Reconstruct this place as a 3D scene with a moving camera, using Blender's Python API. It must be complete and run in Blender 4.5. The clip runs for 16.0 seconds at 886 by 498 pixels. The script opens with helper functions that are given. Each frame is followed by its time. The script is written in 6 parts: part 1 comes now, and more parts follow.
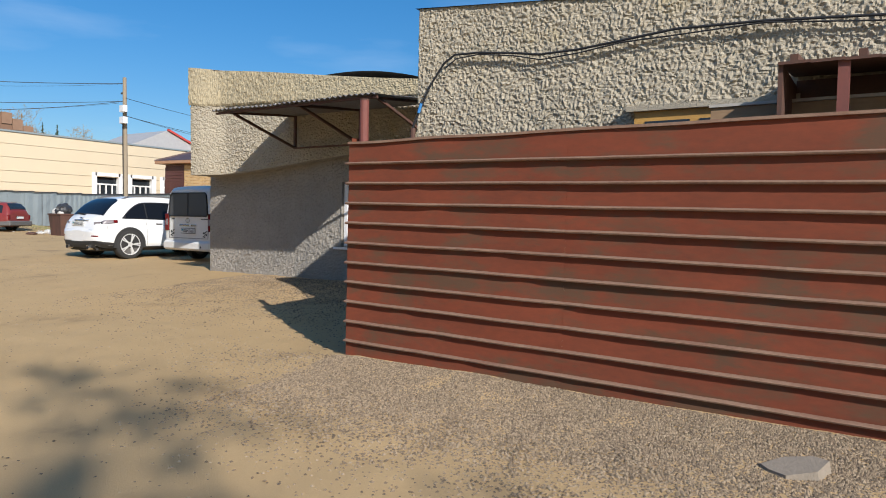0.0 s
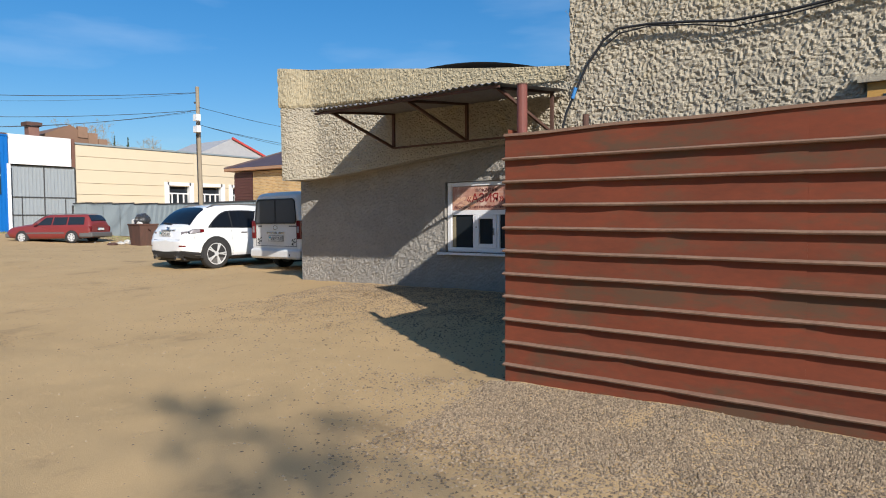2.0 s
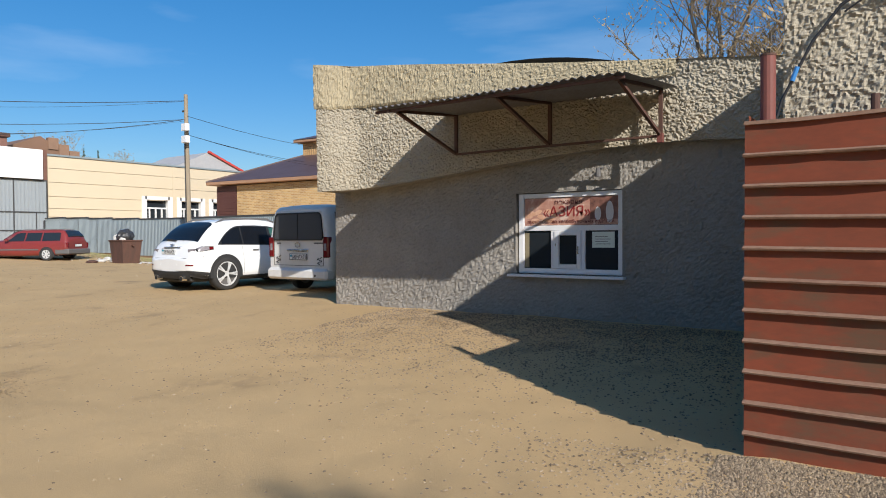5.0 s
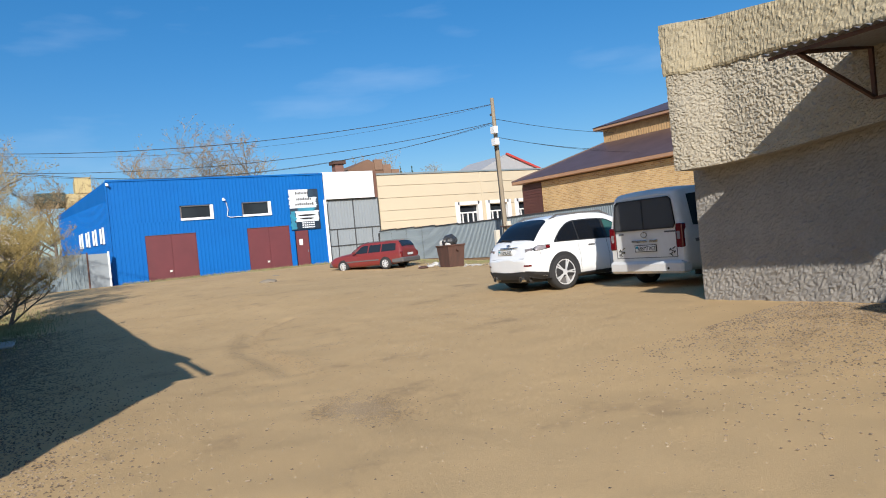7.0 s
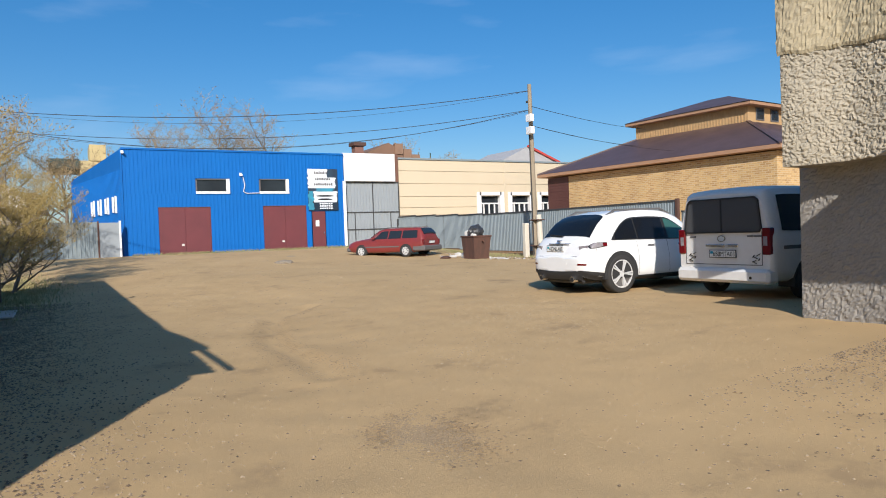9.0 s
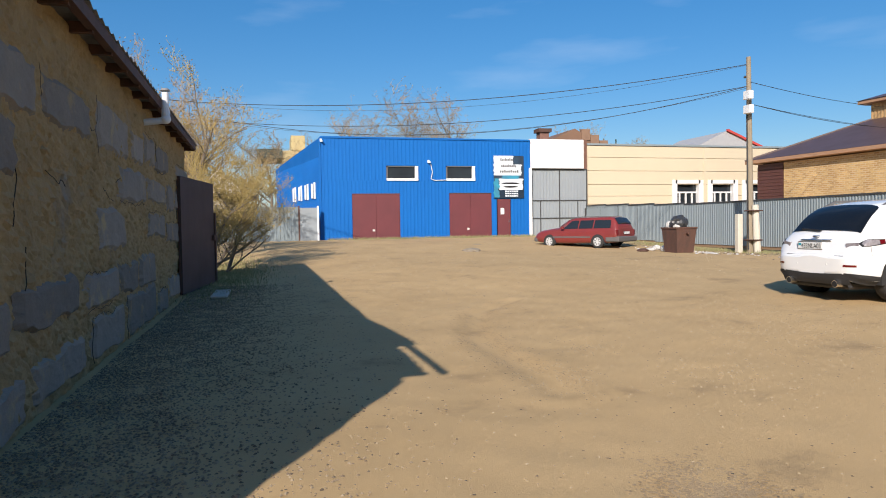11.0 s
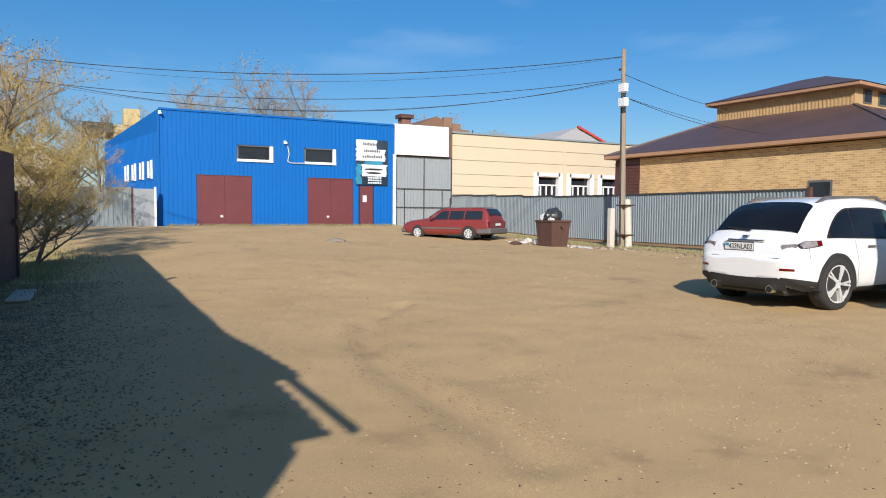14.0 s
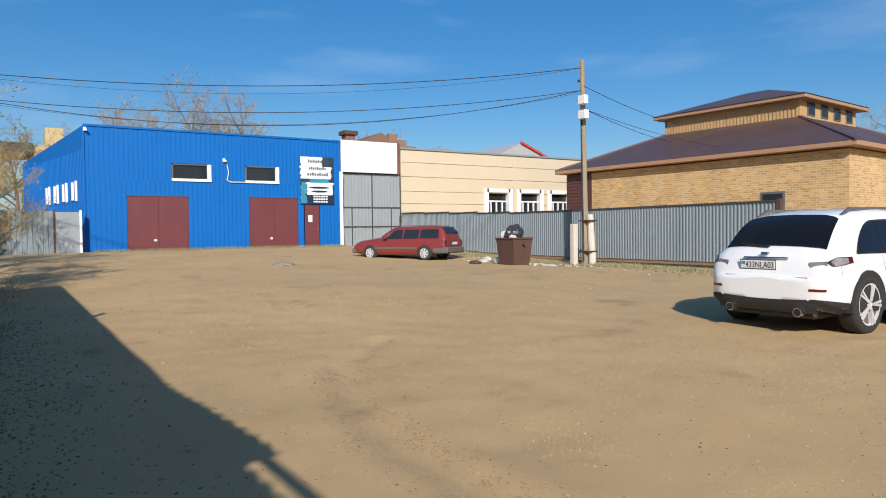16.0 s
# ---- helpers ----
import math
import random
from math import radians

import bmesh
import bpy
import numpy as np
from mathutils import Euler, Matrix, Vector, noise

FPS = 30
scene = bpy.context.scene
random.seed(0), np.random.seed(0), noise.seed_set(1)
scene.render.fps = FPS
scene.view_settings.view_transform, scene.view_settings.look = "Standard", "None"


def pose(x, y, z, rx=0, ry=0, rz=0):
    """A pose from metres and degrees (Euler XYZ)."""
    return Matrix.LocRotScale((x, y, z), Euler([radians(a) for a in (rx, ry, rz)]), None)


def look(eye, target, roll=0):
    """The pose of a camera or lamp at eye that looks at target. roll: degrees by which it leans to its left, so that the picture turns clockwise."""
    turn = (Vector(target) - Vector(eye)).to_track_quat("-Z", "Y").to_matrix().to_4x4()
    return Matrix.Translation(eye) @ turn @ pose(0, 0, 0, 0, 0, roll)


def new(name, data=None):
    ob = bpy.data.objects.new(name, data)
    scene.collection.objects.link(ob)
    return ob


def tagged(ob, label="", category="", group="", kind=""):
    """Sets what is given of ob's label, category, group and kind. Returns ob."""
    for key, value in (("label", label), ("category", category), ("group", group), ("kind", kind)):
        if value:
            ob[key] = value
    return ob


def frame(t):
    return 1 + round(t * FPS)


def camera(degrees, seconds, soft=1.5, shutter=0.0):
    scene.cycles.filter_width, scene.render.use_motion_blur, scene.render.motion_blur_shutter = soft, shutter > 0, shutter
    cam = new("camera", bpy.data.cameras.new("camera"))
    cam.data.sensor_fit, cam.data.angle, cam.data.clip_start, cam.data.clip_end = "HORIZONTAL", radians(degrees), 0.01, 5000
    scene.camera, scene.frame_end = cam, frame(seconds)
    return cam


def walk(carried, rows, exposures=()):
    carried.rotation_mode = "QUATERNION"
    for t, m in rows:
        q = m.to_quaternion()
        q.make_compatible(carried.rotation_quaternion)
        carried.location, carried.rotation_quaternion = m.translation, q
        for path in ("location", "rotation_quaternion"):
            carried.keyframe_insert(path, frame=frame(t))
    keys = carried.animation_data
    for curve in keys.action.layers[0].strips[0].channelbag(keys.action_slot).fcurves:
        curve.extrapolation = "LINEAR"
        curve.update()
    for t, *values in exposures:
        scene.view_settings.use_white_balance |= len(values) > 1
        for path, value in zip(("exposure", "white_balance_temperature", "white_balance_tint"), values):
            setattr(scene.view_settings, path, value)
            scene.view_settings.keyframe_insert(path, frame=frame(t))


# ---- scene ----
cam = camera(66.7, 16.0, soft=1.0)
METRES, EYE, TILT, LEAN, TURN = 12.5, 1.5, 0.0, 0.0, 33.2
ROWS = [
    (0.0, 0.0, 0.0, 0.0, 0.05, -2.39, -1.19),
    (0.5, -0.0155, 0.0167, 0.0025, -1.29, -3.91, -0.1),
    (1.0, -0.039, 0.0267, 0.0025, 1.07, -2.0, 2.12),
    (1.5, -0.0623, 0.0469, 0.0027, 5.18, -3.4, 4.44),
    (2.0, -0.0809, 0.0721, 0.0025, 4.67, -2.45, 0.43),
    (2.5, -0.1038, 0.0915, 0.0004, -1.14, -4.04, 1.37),
    (3.0, -0.1275, 0.1124, -0.0006, -2.24, -5.1, 1.56),
    (5.5, -0.2406, 0.2067, 0.0062, 4.42, -0.28, 1.21),
    (6.0, -0.2651, 0.227, 0.0085, 8.75, -1.25, 3.15),
    (6.5, -0.2874, 0.2523, 0.0096, 18.46, 0.06, 3.64),
    (7.0, -0.3187, 0.2715, 0.0089, 26.74, -0.56, 5.5),
    (7.5, -0.3452, 0.2883, 0.0062, 28.16, -1.49, 3.05),
    (8.0, -0.3698, 0.3138, 0.0087, 26.98, -0.38, 0.5),
    (8.5, -0.3957, 0.3306, 0.0104, 23.47, -0.06, 1.36),
    (9.0, -0.4224, 0.345, 0.0121, 27.5, -1.39, 2.0),
    (9.5, -0.4447, 0.3617, 0.0129, 35.98, -1.35, 0.77),
    (10.0, -0.4737, 0.376, 0.0121, 38.82, -1.71, 0.78),
    (12.5, -0.5981, 0.4462, 0.0161, 45.99, -1.54, 0.23),
    (13.0, -0.6253, 0.4658, 0.0149, 40.26, -2.04, 0.45),
    (13.5, -0.6568, 0.485, 0.0158, 33.85, -2.38, 1.5),
    (14.0, -0.6842, 0.517, 0.0161, 29.63, -3.02, -0.44),
    (14.5, -0.7079, 0.5388, 0.0161, 20.08, -3.26, -0.55),
    (15.0, -0.7358, 0.5568, 0.0193, 17.69, -3.52, 0.35),
    (15.5, -0.7569, 0.5744, 0.02, 22.43, -2.55, -2.11),
    (16.0, -0.7859, 0.5975, 0.0205, 24.51, -1.55, 0.7),
]
walk(cam, [(t, pose(0, 0, EYE, TILT, LEAN, TURN) @ pose(METRES * x, METRES * y, METRES * z, 90 + pitch, roll, yaw)) for t, x, y, z, yaw, pitch, roll in ROWS],
     exposures=((0.0, 0.07, 6450, 10), (3.0, 0.09, 6500, 10), (6.5, 0.06, 6450, 10), (9.0, 0.05, 6500, 11), (10.0, 0.08, 6650, 12), (12.5, 0.13, 6850, 13), (13.5, 0.08, 6650, 12), (14.5, 0.03, 6500, 11), (16.0, -0.04, 6550, 11)))

# ---- world, sun, exposure ----
SUN_DIR = Vector((0.876 * math.cos(radians(29.5)), -0.482 * math.cos(radians(29.5)), math.sin(radians(29.5))))
world = bpy.data.worlds.new("sky")
scene.world = world
world.use_nodes = True
wn, wl = world.node_tree.nodes, world.node_tree.links
wn.clear()
w_out, w_bg, w_sky = wn.new("ShaderNodeOutputWorld"), wn.new("ShaderNodeBackground"), wn.new("ShaderNodeTexSky")
w_sky.sky_type, w_sky.sun_disc = "NISHITA", False
w_sky.sun_elevation, w_sky.sun_rotation = radians(29.5), math.atan2(SUN_DIR.x, SUN_DIR.y)
w_sky.air_density, w_sky.dust_density, w_sky.ozone_density = 1.0, 1.0, 3.0
w_bg.inputs["Strength"].default_value = 0.109
w_tc, w_map, w_noise = wn.new("ShaderNodeTexCoord"), wn.new("ShaderNodeMapping"), wn.new("ShaderNodeTexNoise")
w_map.inputs["Rotation"].default_value, w_map.inputs["Scale"].default_value = (0.35, 0.2, 0.5), (1.0, 1.6, 7.0)
w_noise.inputs["Scale"].default_value, w_noise.inputs["Detail"].default_value = 1.6, 7
w_ramp, w_mix = wn.new("ShaderNodeMapRange"), wn.new("ShaderNodeMix")
w_ramp.inputs["From Min"].default_value, w_ramp.inputs["From Max"].default_value, w_ramp.inputs["To Max"].default_value = 0.55, 0.88, 0.4
w_mix.data_type = "RGBA"
w_mix.inputs["B"].default_value = (6.0, 7.4, 9.2, 1)
wl.new(w_tc.outputs["Generated"], w_map.inputs["Vector"])
wl.new(w_map.outputs[0], w_noise.inputs["Vector"])
wl.new(w_noise.outputs["Fac"], w_ramp.inputs["Value"])
wl.new(w_ramp.outputs[0], w_mix.inputs["Factor"])
w_sat = wn.new("ShaderNodeHueSaturation")
w_sat.inputs["Saturation"].default_value, w_sat.inputs["Hue"].default_value = 1.42, 0.503
wl.new(w_sky.outputs[0], w_sat.inputs["Color"])
w_even = wn.new("ShaderNodeMix")
w_even.data_type = "RGBA"
w_even.inputs["Factor"].default_value = 0.2
w_even.inputs["B"].default_value = (1.2, 3.7, 7.6, 1)
wl.new(w_sat.outputs[0], w_even.inputs["A"])
wl.new(w_even.outputs["Result"], w_mix.inputs["A"])
wl.new(w_mix.outputs["Result"], w_bg.inputs["Color"])
wl.new(w_bg.outputs[0], w_out.inputs["Surface"])
sun = new("sun", bpy.data.lights.new("sun", "SUN"))
sun.data.energy, sun.data.angle, sun.data.color = 5.2, radians(0.55), (1.0, 0.95, 0.89)
sun.matrix_world = look(SUN_DIR * 60, (0, 0, 0))


# ---- materials ----
def mat(name, a, b=None, rough=0.8, metal=0.0, fine=60.0, coarse=2.5, mix=0.5, bump=0.2, dist=0.01, stain=None, stain_at=0.62,
        stain_scale=1.2, rnd=0.0, spec=0.5, stretch=(1, 1, 1), coat=0.0):
    """A surface of two colours mixed by a coarse and a fine noise, with stains of a third, and fine relief."""
    m = bpy.data.materials.new(name)
    m.use_nodes = True
    n, l = m.node_tree.nodes, m.node_tree.links
    p = n["Principled BSDF"]
    p.inputs["Roughness"].default_value, p.inputs["Metallic"].default_value = rough, metal
    p.inputs["Specular IOR Level"].default_value = spec
    p.inputs["Coat Weight"].default_value = coat
    b = b or tuple(c * 0.8 for c in a)
    tc, mp = n.new("ShaderNodeTexCoord"), n.new("ShaderNodeMapping")
    mp.inputs["Scale"].default_value = stretch
    l.new(tc.outputs["Object"], mp.inputs["Vector"])

    def noise_node(scale, detail, roughness=0.6):
        t = n.new("ShaderNodeTexNoise")
        t.inputs["Scale"].default_value, t.inputs["Detail"].default_value, t.inputs["Roughness"].default_value = scale, detail, roughness
        l.new(mp.outputs[0], t.inputs["Vector"])
        return t

    def math_node(op, x, y):
        k = n.new("ShaderNodeMath")
        k.operation, k.use_clamp = op, True
        for s, v in zip(k.inputs, (x, y)):
            if isinstance(v, (int, float)):
                s.default_value = v
            else:
                l.new(v, s)
        return k.outputs[0]

    def ramp(x, lo, hi):
        r = n.new("ShaderNodeMapRange")
        r.inputs["From Min"].default_value, r.inputs["From Max"].default_value = lo, hi
        l.new(x, r.inputs["Value"])
        return r.outputs[0]

    def blend(f, c1, c2):
        k = n.new("ShaderNodeMix")
        k.data_type = "RGBA"
        l.new(f, k.inputs["Factor"])
        for s, v in ((k.inputs["A"], c1), (k.inputs["B"], c2)):
            if isinstance(v, tuple):
                s.default_value = (*v, 1)
            else:
                l.new(v, s)
        return k.outputs["Result"]

    big, small = noise_node(coarse, 3), noise_node(fine, 5, 0.7)
    f = n.new("ShaderNodeMix")
    f.inputs["Factor"].default_value = mix
    l.new(big.outputs["Fac"], f.inputs["A"])
    l.new(small.outputs["Fac"], f.inputs["B"])
    colour = blend(ramp(f.outputs["Result"], 0.32, 0.68), a, b)
    if stain:
        colour = blend(ramp(noise_node(stain_scale, 6, 0.68).outputs["Fac"], stain_at - 0.04, stain_at + 0.08), colour, stain)
    if rnd:
        info, hsv = n.new("ShaderNodeObjectInfo"), n.new("ShaderNodeHueSaturation")
        r = n.new("ShaderNodeMapRange")
        r.inputs["To Min"].default_value, r.inputs["To Max"].default_value = 1 - rnd, 1 + rnd
        l.new(info.outputs["Random"], r.inputs["Value"])
        l.new(r.outputs[0], hsv.inputs["Value"])
        l.new(colour, hsv.inputs["Color"])
        colour = hsv.outputs["Color"]
    l.new(colour, p.inputs["Base Color"])
    if bump:
        k = n.new("ShaderNodeBump")
        k.inputs["Strength"].default_value, k.inputs["Distance"].default_value = bump, dist
        l.new(small.outputs["Fac"], k.inputs["Height"])
        l.new(k.outputs[0], p.inputs["Normal"])
    if rough > 0.15:
        q = n.new("ShaderNodeMapRange")
        q.inputs["To Min"].default_value, q.inputs["To Max"].default_value = max(rough - 0.12, 0.05), min(rough + 0.12, 1)
        l.new(big.outputs["Fac"], q.inputs["Value"])
        l.new(q.outputs[0], p.inputs["Roughness"])
    return m


def glass(name, tint=(0.02, 0.025, 0.03), rough=0.04):
    """A dark pane that mirrors its surroundings: tinted glass before an unlit inside."""
    m = bpy.data.materials.new(name)
    m.use_nodes = True
    p = m.node_tree.nodes["Principled BSDF"]
    p.inputs["Base Color"].default_value = (*tint, 1)
    p.inputs["Roughness"].default_value, p.inputs["IOR"].default_value = rough, 1.5
    return m


M_DIRT = mat("trodden_dirt", (0.525, 0.364, 0.188), (0.435, 0.299, 0.152), rough=0.95, fine=90, coarse=0.45, mix=0.42, bump=0.45, dist=0.012, stain=(0.35, 0.242, 0.13), stain_at=0.63, stain_scale=0.9, spec=0.12)
M_STUCCO = mat("rough_stucco", (0.47, 0.415, 0.315), (0.34, 0.3, 0.23), rough=0.95, fine=45, coarse=1.6, mix=0.45, bump=0.6, dist=0.02, stain=(0.45, 0.38, 0.24), stain_at=0.64, stain_scale=0.8, spec=0.2)
M_STUCCO_YELLOW = mat("weathered_yellow_stucco", (0.47, 0.395, 0.255), (0.35, 0.3, 0.205), rough=0.95, fine=45, coarse=1.2, bump=0.6, dist=0.02, spec=0.2)
M_STUCCO_GREY = mat("grey_render", (0.36, 0.333, 0.29), (0.25, 0.232, 0.205), rough=0.95, fine=30, coarse=1.5, bump=0.9, dist=0.02, spec=0.2)
M_RUST = mat("red_oxide_sheet", (0.235, 0.06, 0.03), (0.135, 0.046, 0.027), rough=0.8, fine=16, coarse=1.3, mix=0.45, bump=0.2, dist=0.004, spec=0.2, stain=(0.12, 0.066, 0.04), stain_at=0.53, stain_scale=1.7, stretch=(0.55, 1, 1.6))
M_RUST_DARK = mat("rusty_steel", (0.13, 0.055, 0.036), (0.065, 0.04, 0.03), rough=0.8, fine=40, coarse=4, bump=0.2, dist=0.003, stretch=(1, 1, 0.35))
M_BLUE = mat("blue_profiled_sheet", (0.0005, 0.132, 0.45), (0.0005, 0.115, 0.4), rough=0.6, fine=8, coarse=0.5, bump=0.0, spec=0.25)
M_MAROON = mat("maroon_gate_paint", (0.16, 0.035, 0.04), (0.12, 0.03, 0.035), rough=0.6, fine=20, coarse=0.8, bump=0.05)
M_WHITE = mat("white_paint", (0.8, 0.8, 0.79), (0.74, 0.74, 0.73), rough=0.5, fine=20, coarse=1, bump=0.03)
M_CREAM = mat("cream_siding", (0.63, 0.53, 0.375), (0.58, 0.49, 0.345), rough=0.6, fine=20, coarse=0.4, bump=0.05)
M_ROOF = mat("brown_metal_roof", (0.1, 0.06, 0.055), (0.08, 0.05, 0.045), rough=0.45, fine=10, coarse=0.6, bump=0.03)
M_FASCIA = mat("brown_wood_fascia", (0.42, 0.24, 0.14), (0.34, 0.19, 0.11), rough=0.7, fine=20, coarse=2, bump=0.1)
M_GREYSHEET = mat("grey_green_profiled_sheet", (0.24, 0.285, 0.3), (0.205, 0.245, 0.257), rough=0.5, fine=10, coarse=0.7, bump=0.02)
M_GREYGATE = mat("grey_steel_gate", (0.3, 0.33, 0.35), (0.26, 0.29, 0.3), rough=0.55, fine=12, coarse=0.6, bump=0.03)
M_DARKSTEEL = mat("dark_steel_frame", (0.06, 0.06, 0.06), rough=0.6)
M_WOODGREY = mat("weathered_pole_wood", (0.36, 0.29, 0.2), (0.22, 0.18, 0.13), rough=0.9, fine=30, coarse=3, bump=0.4, dist=0.01, stretch=(3, 3, 0.35))
M_OCHRE = mat("ochre_mortar", (0.47, 0.34, 0.17), (0.32, 0.235, 0.125), rough=0.95, fine=22, coarse=1.5, bump=0.9, dist=0.03, stain=(0.3, 0.26, 0.2), stain_at=0.62, stain_scale=0.8, spec=0.2)
M_BLOCK = mat("grey_slag_block", (0.23, 0.205, 0.175), (0.31, 0.275, 0.23), rough=0.95, fine=25, coarse=2.5, bump=0.7, dist=0.015, rnd=0.22, spec=0.2, stain=(0.42, 0.32, 0.18), stain_at=0.6, stain_scale=2.0)
M_DUST_RIB = mat("dusty_rust_edge", (0.28, 0.18, 0.12), (0.18, 0.09, 0.058), rough=0.85, fine=25, coarse=2, bump=0.2, dist=0.004)
M_OXIDE_POST = mat("red_primer_steel", (0.2, 0.06, 0.045), (0.14, 0.05, 0.04), rough=0.7, fine=30, coarse=3, bump=0.1, dist=0.003)
M_PVC = mat("white_pvc", (0.82, 0.82, 0.82), (0.78, 0.78, 0.78), rough=0.35, fine=10, coarse=2, bump=0)
M_WOOD = mat("raw_board", (0.34, 0.22, 0.12), (0.24, 0.15, 0.09), rough=0.85, fine=20, coarse=2, bump=0.2, stretch=(0.4, 1, 3))
M_ORANGE = mat("ochre_painted_frame", (0.55, 0.3, 0.07), (0.42, 0.24, 0.07), rough=0.6)
M_ZINC = mat("corrugated_zinc", (0.34, 0.34, 0.34), (0.2, 0.17, 0.15), rough=0.6, metal=0.3, fine=20, coarse=1, bump=0.05)
M_TAR = mat("black_roofing_felt", (0.03, 0.03, 0.032), rough=0.9)
M_BROWNGATE = mat("brown_steel_leaf", (0.075, 0.036, 0.03), (0.055, 0.03, 0.026), rough=0.7, fine=20, coarse=1, bump=0.06)
M_SLAB = mat("dusty_slab", (0.32, 0.27, 0.21), (0.24, 0.2, 0.155), rough=0.95, fine=40, coarse=6, bump=0.5)
M_CONC = mat("concrete", (0.5, 0.46, 0.4), (0.4, 0.37, 0.32), rough=0.95, fine=40, coarse=4, bump=0.3)
M_PALECONC = mat("pale_concrete", (0.66, 0.61, 0.5), (0.54, 0.49, 0.4), rough=0.95, fine=40, coarse=4, bump=0.3)
M_WINEBOARD = mat("maroon_siding", (0.1, 0.035, 0.03), (0.08, 0.03, 0.025), rough=0.6, fine=10, coarse=1)
M_BARK = mat("grey_brown_bark", (0.2, 0.16, 0.12), (0.14, 0.115, 0.09), rough=0.95, fine=30, coarse=3, bump=0.3)
M_TWIG = mat("tan_twigs", (0.38, 0.28, 0.15), (0.27, 0.195, 0.105), rough=0.95, bump=0)
M_BUD = mat("yellow_green_buds", (0.42, 0.31, 0.1), (0.3, 0.22, 0.09), rough=0.85, fine=3, coarse=0.7, bump=0)
M_CARWHITE = mat("white_car_paint", (0.84, 0.84, 0.82), (0.8, 0.8, 0.78), rough=0.22, fine=6, coarse=0.8, bump=0, coat=0.6)
M_VANWHITE = mat("dusty_white_van_paint", (0.7, 0.69, 0.66), (0.62, 0.605, 0.57), rough=0.4, fine=8, coarse=1.2, bump=0, coat=0.2)
M_CARRED = mat("faded_red_car_paint", (0.23, 0.032, 0.028), (0.18, 0.03, 0.025), rough=0.35, fine=6, coarse=1, bump=0, coat=0.4, stain=(0.22, 0.1, 0.07), stain_at=0.64)
M_SILVER = mat("silver_car_paint", (0.55, 0.56, 0.57), (0.5, 0.51, 0.52), rough=0.3, metal=0.4, bump=0)
M_TRIM = mat("grey_plastic_trim", (0.1, 0.1, 0.105), (0.13, 0.12, 0.11), rough=0.7, fine=20, coarse=2, bump=0.05)
M_CHROME = mat("worn_chrome", (0.75, 0.75, 0.76), (0.7, 0.7, 0.7), rough=0.25, metal=1.0, bump=0)
M_ALLOY = mat("alloy_rim", (0.68, 0.68, 0.67), (0.6, 0.6, 0.59), rough=0.35, metal=0.15, bump=0)
M_LAMP_RED = mat("red_tail_lamp", (0.16, 0.006, 0.009), (0.12, 0.005, 0.008), rough=0.15, bump=0, coat=0.5)
M_LAMP_CLEAR = mat("smoked_clear_lamp", (0.35, 0.33, 0.34), (0.15, 0.13, 0.14), rough=0.15, fine=20, coarse=6, bump=0, coat=0.5)
M_PLATE = mat("plate_white", (0.75, 0.75, 0.72), (0.7, 0.7, 0.67), rough=0.45, bump=0)
M_FLAG = mat("plate_teal", (0.02, 0.3, 0.4), rough=0.5, bump=0)
M_INK = mat("black_ink", (0.015, 0.015, 0.015), rough=0.6, bump=0)
M_PAPER = mat("pale_paper", (0.7, 0.76, 0.68), (0.64, 0.7, 0.62), rough=0.8, bump=0)
M_GREENGLASS = glass("green_tinted_glass", (0.04, 0.11, 0.09))
M_BAG = mat("black_plastic_bag", (0.03, 0.03, 0.032), (0.05, 0.05, 0.05), rough=0.35, fine=12, coarse=4, bump=0.4, dist=0.02)
M_LITTER = mat("white_litter", (0.66, 0.64, 0.6), (0.5, 0.47, 0.42), rough=0.8)
M_DRYGRASS = mat("dry_grass", (0.34, 0.29, 0.15), (0.22, 0.24, 0.09), rough=0.9, fine=6, coarse=1, bump=0)
M_VALANCE = mat("black_bumper_plastic", (0.02, 0.02, 0.021), (0.03, 0.029, 0.028), rough=0.7, fine=20, coarse=2, bump=0)
M_CABLE = mat("black_cable", (0.02, 0.02, 0.022), rough=0.6, bump=0)
M_BLACK = mat("black_rubber", (0.025, 0.025, 0.026), (0.035, 0.033, 0.03), rough=0.85, fine=40, coarse=5, bump=0.05)
M_GLASS = glass("dark_window_glass")
M_CARGLASS = glass("privacy_glass", (0.008, 0.009, 0.011), 0.06)
M_CARGLASS.node_tree.nodes["Principled BSDF"].inputs["Specular IOR Level"].default_value = 0.28
M_DUSTGLASS = glass("dusty_rear_glass", (0.07, 0.072, 0.075), 0.22)
M_INSIDE = mat("dark_interior", (0.03, 0.03, 0.03), rough=0.9)


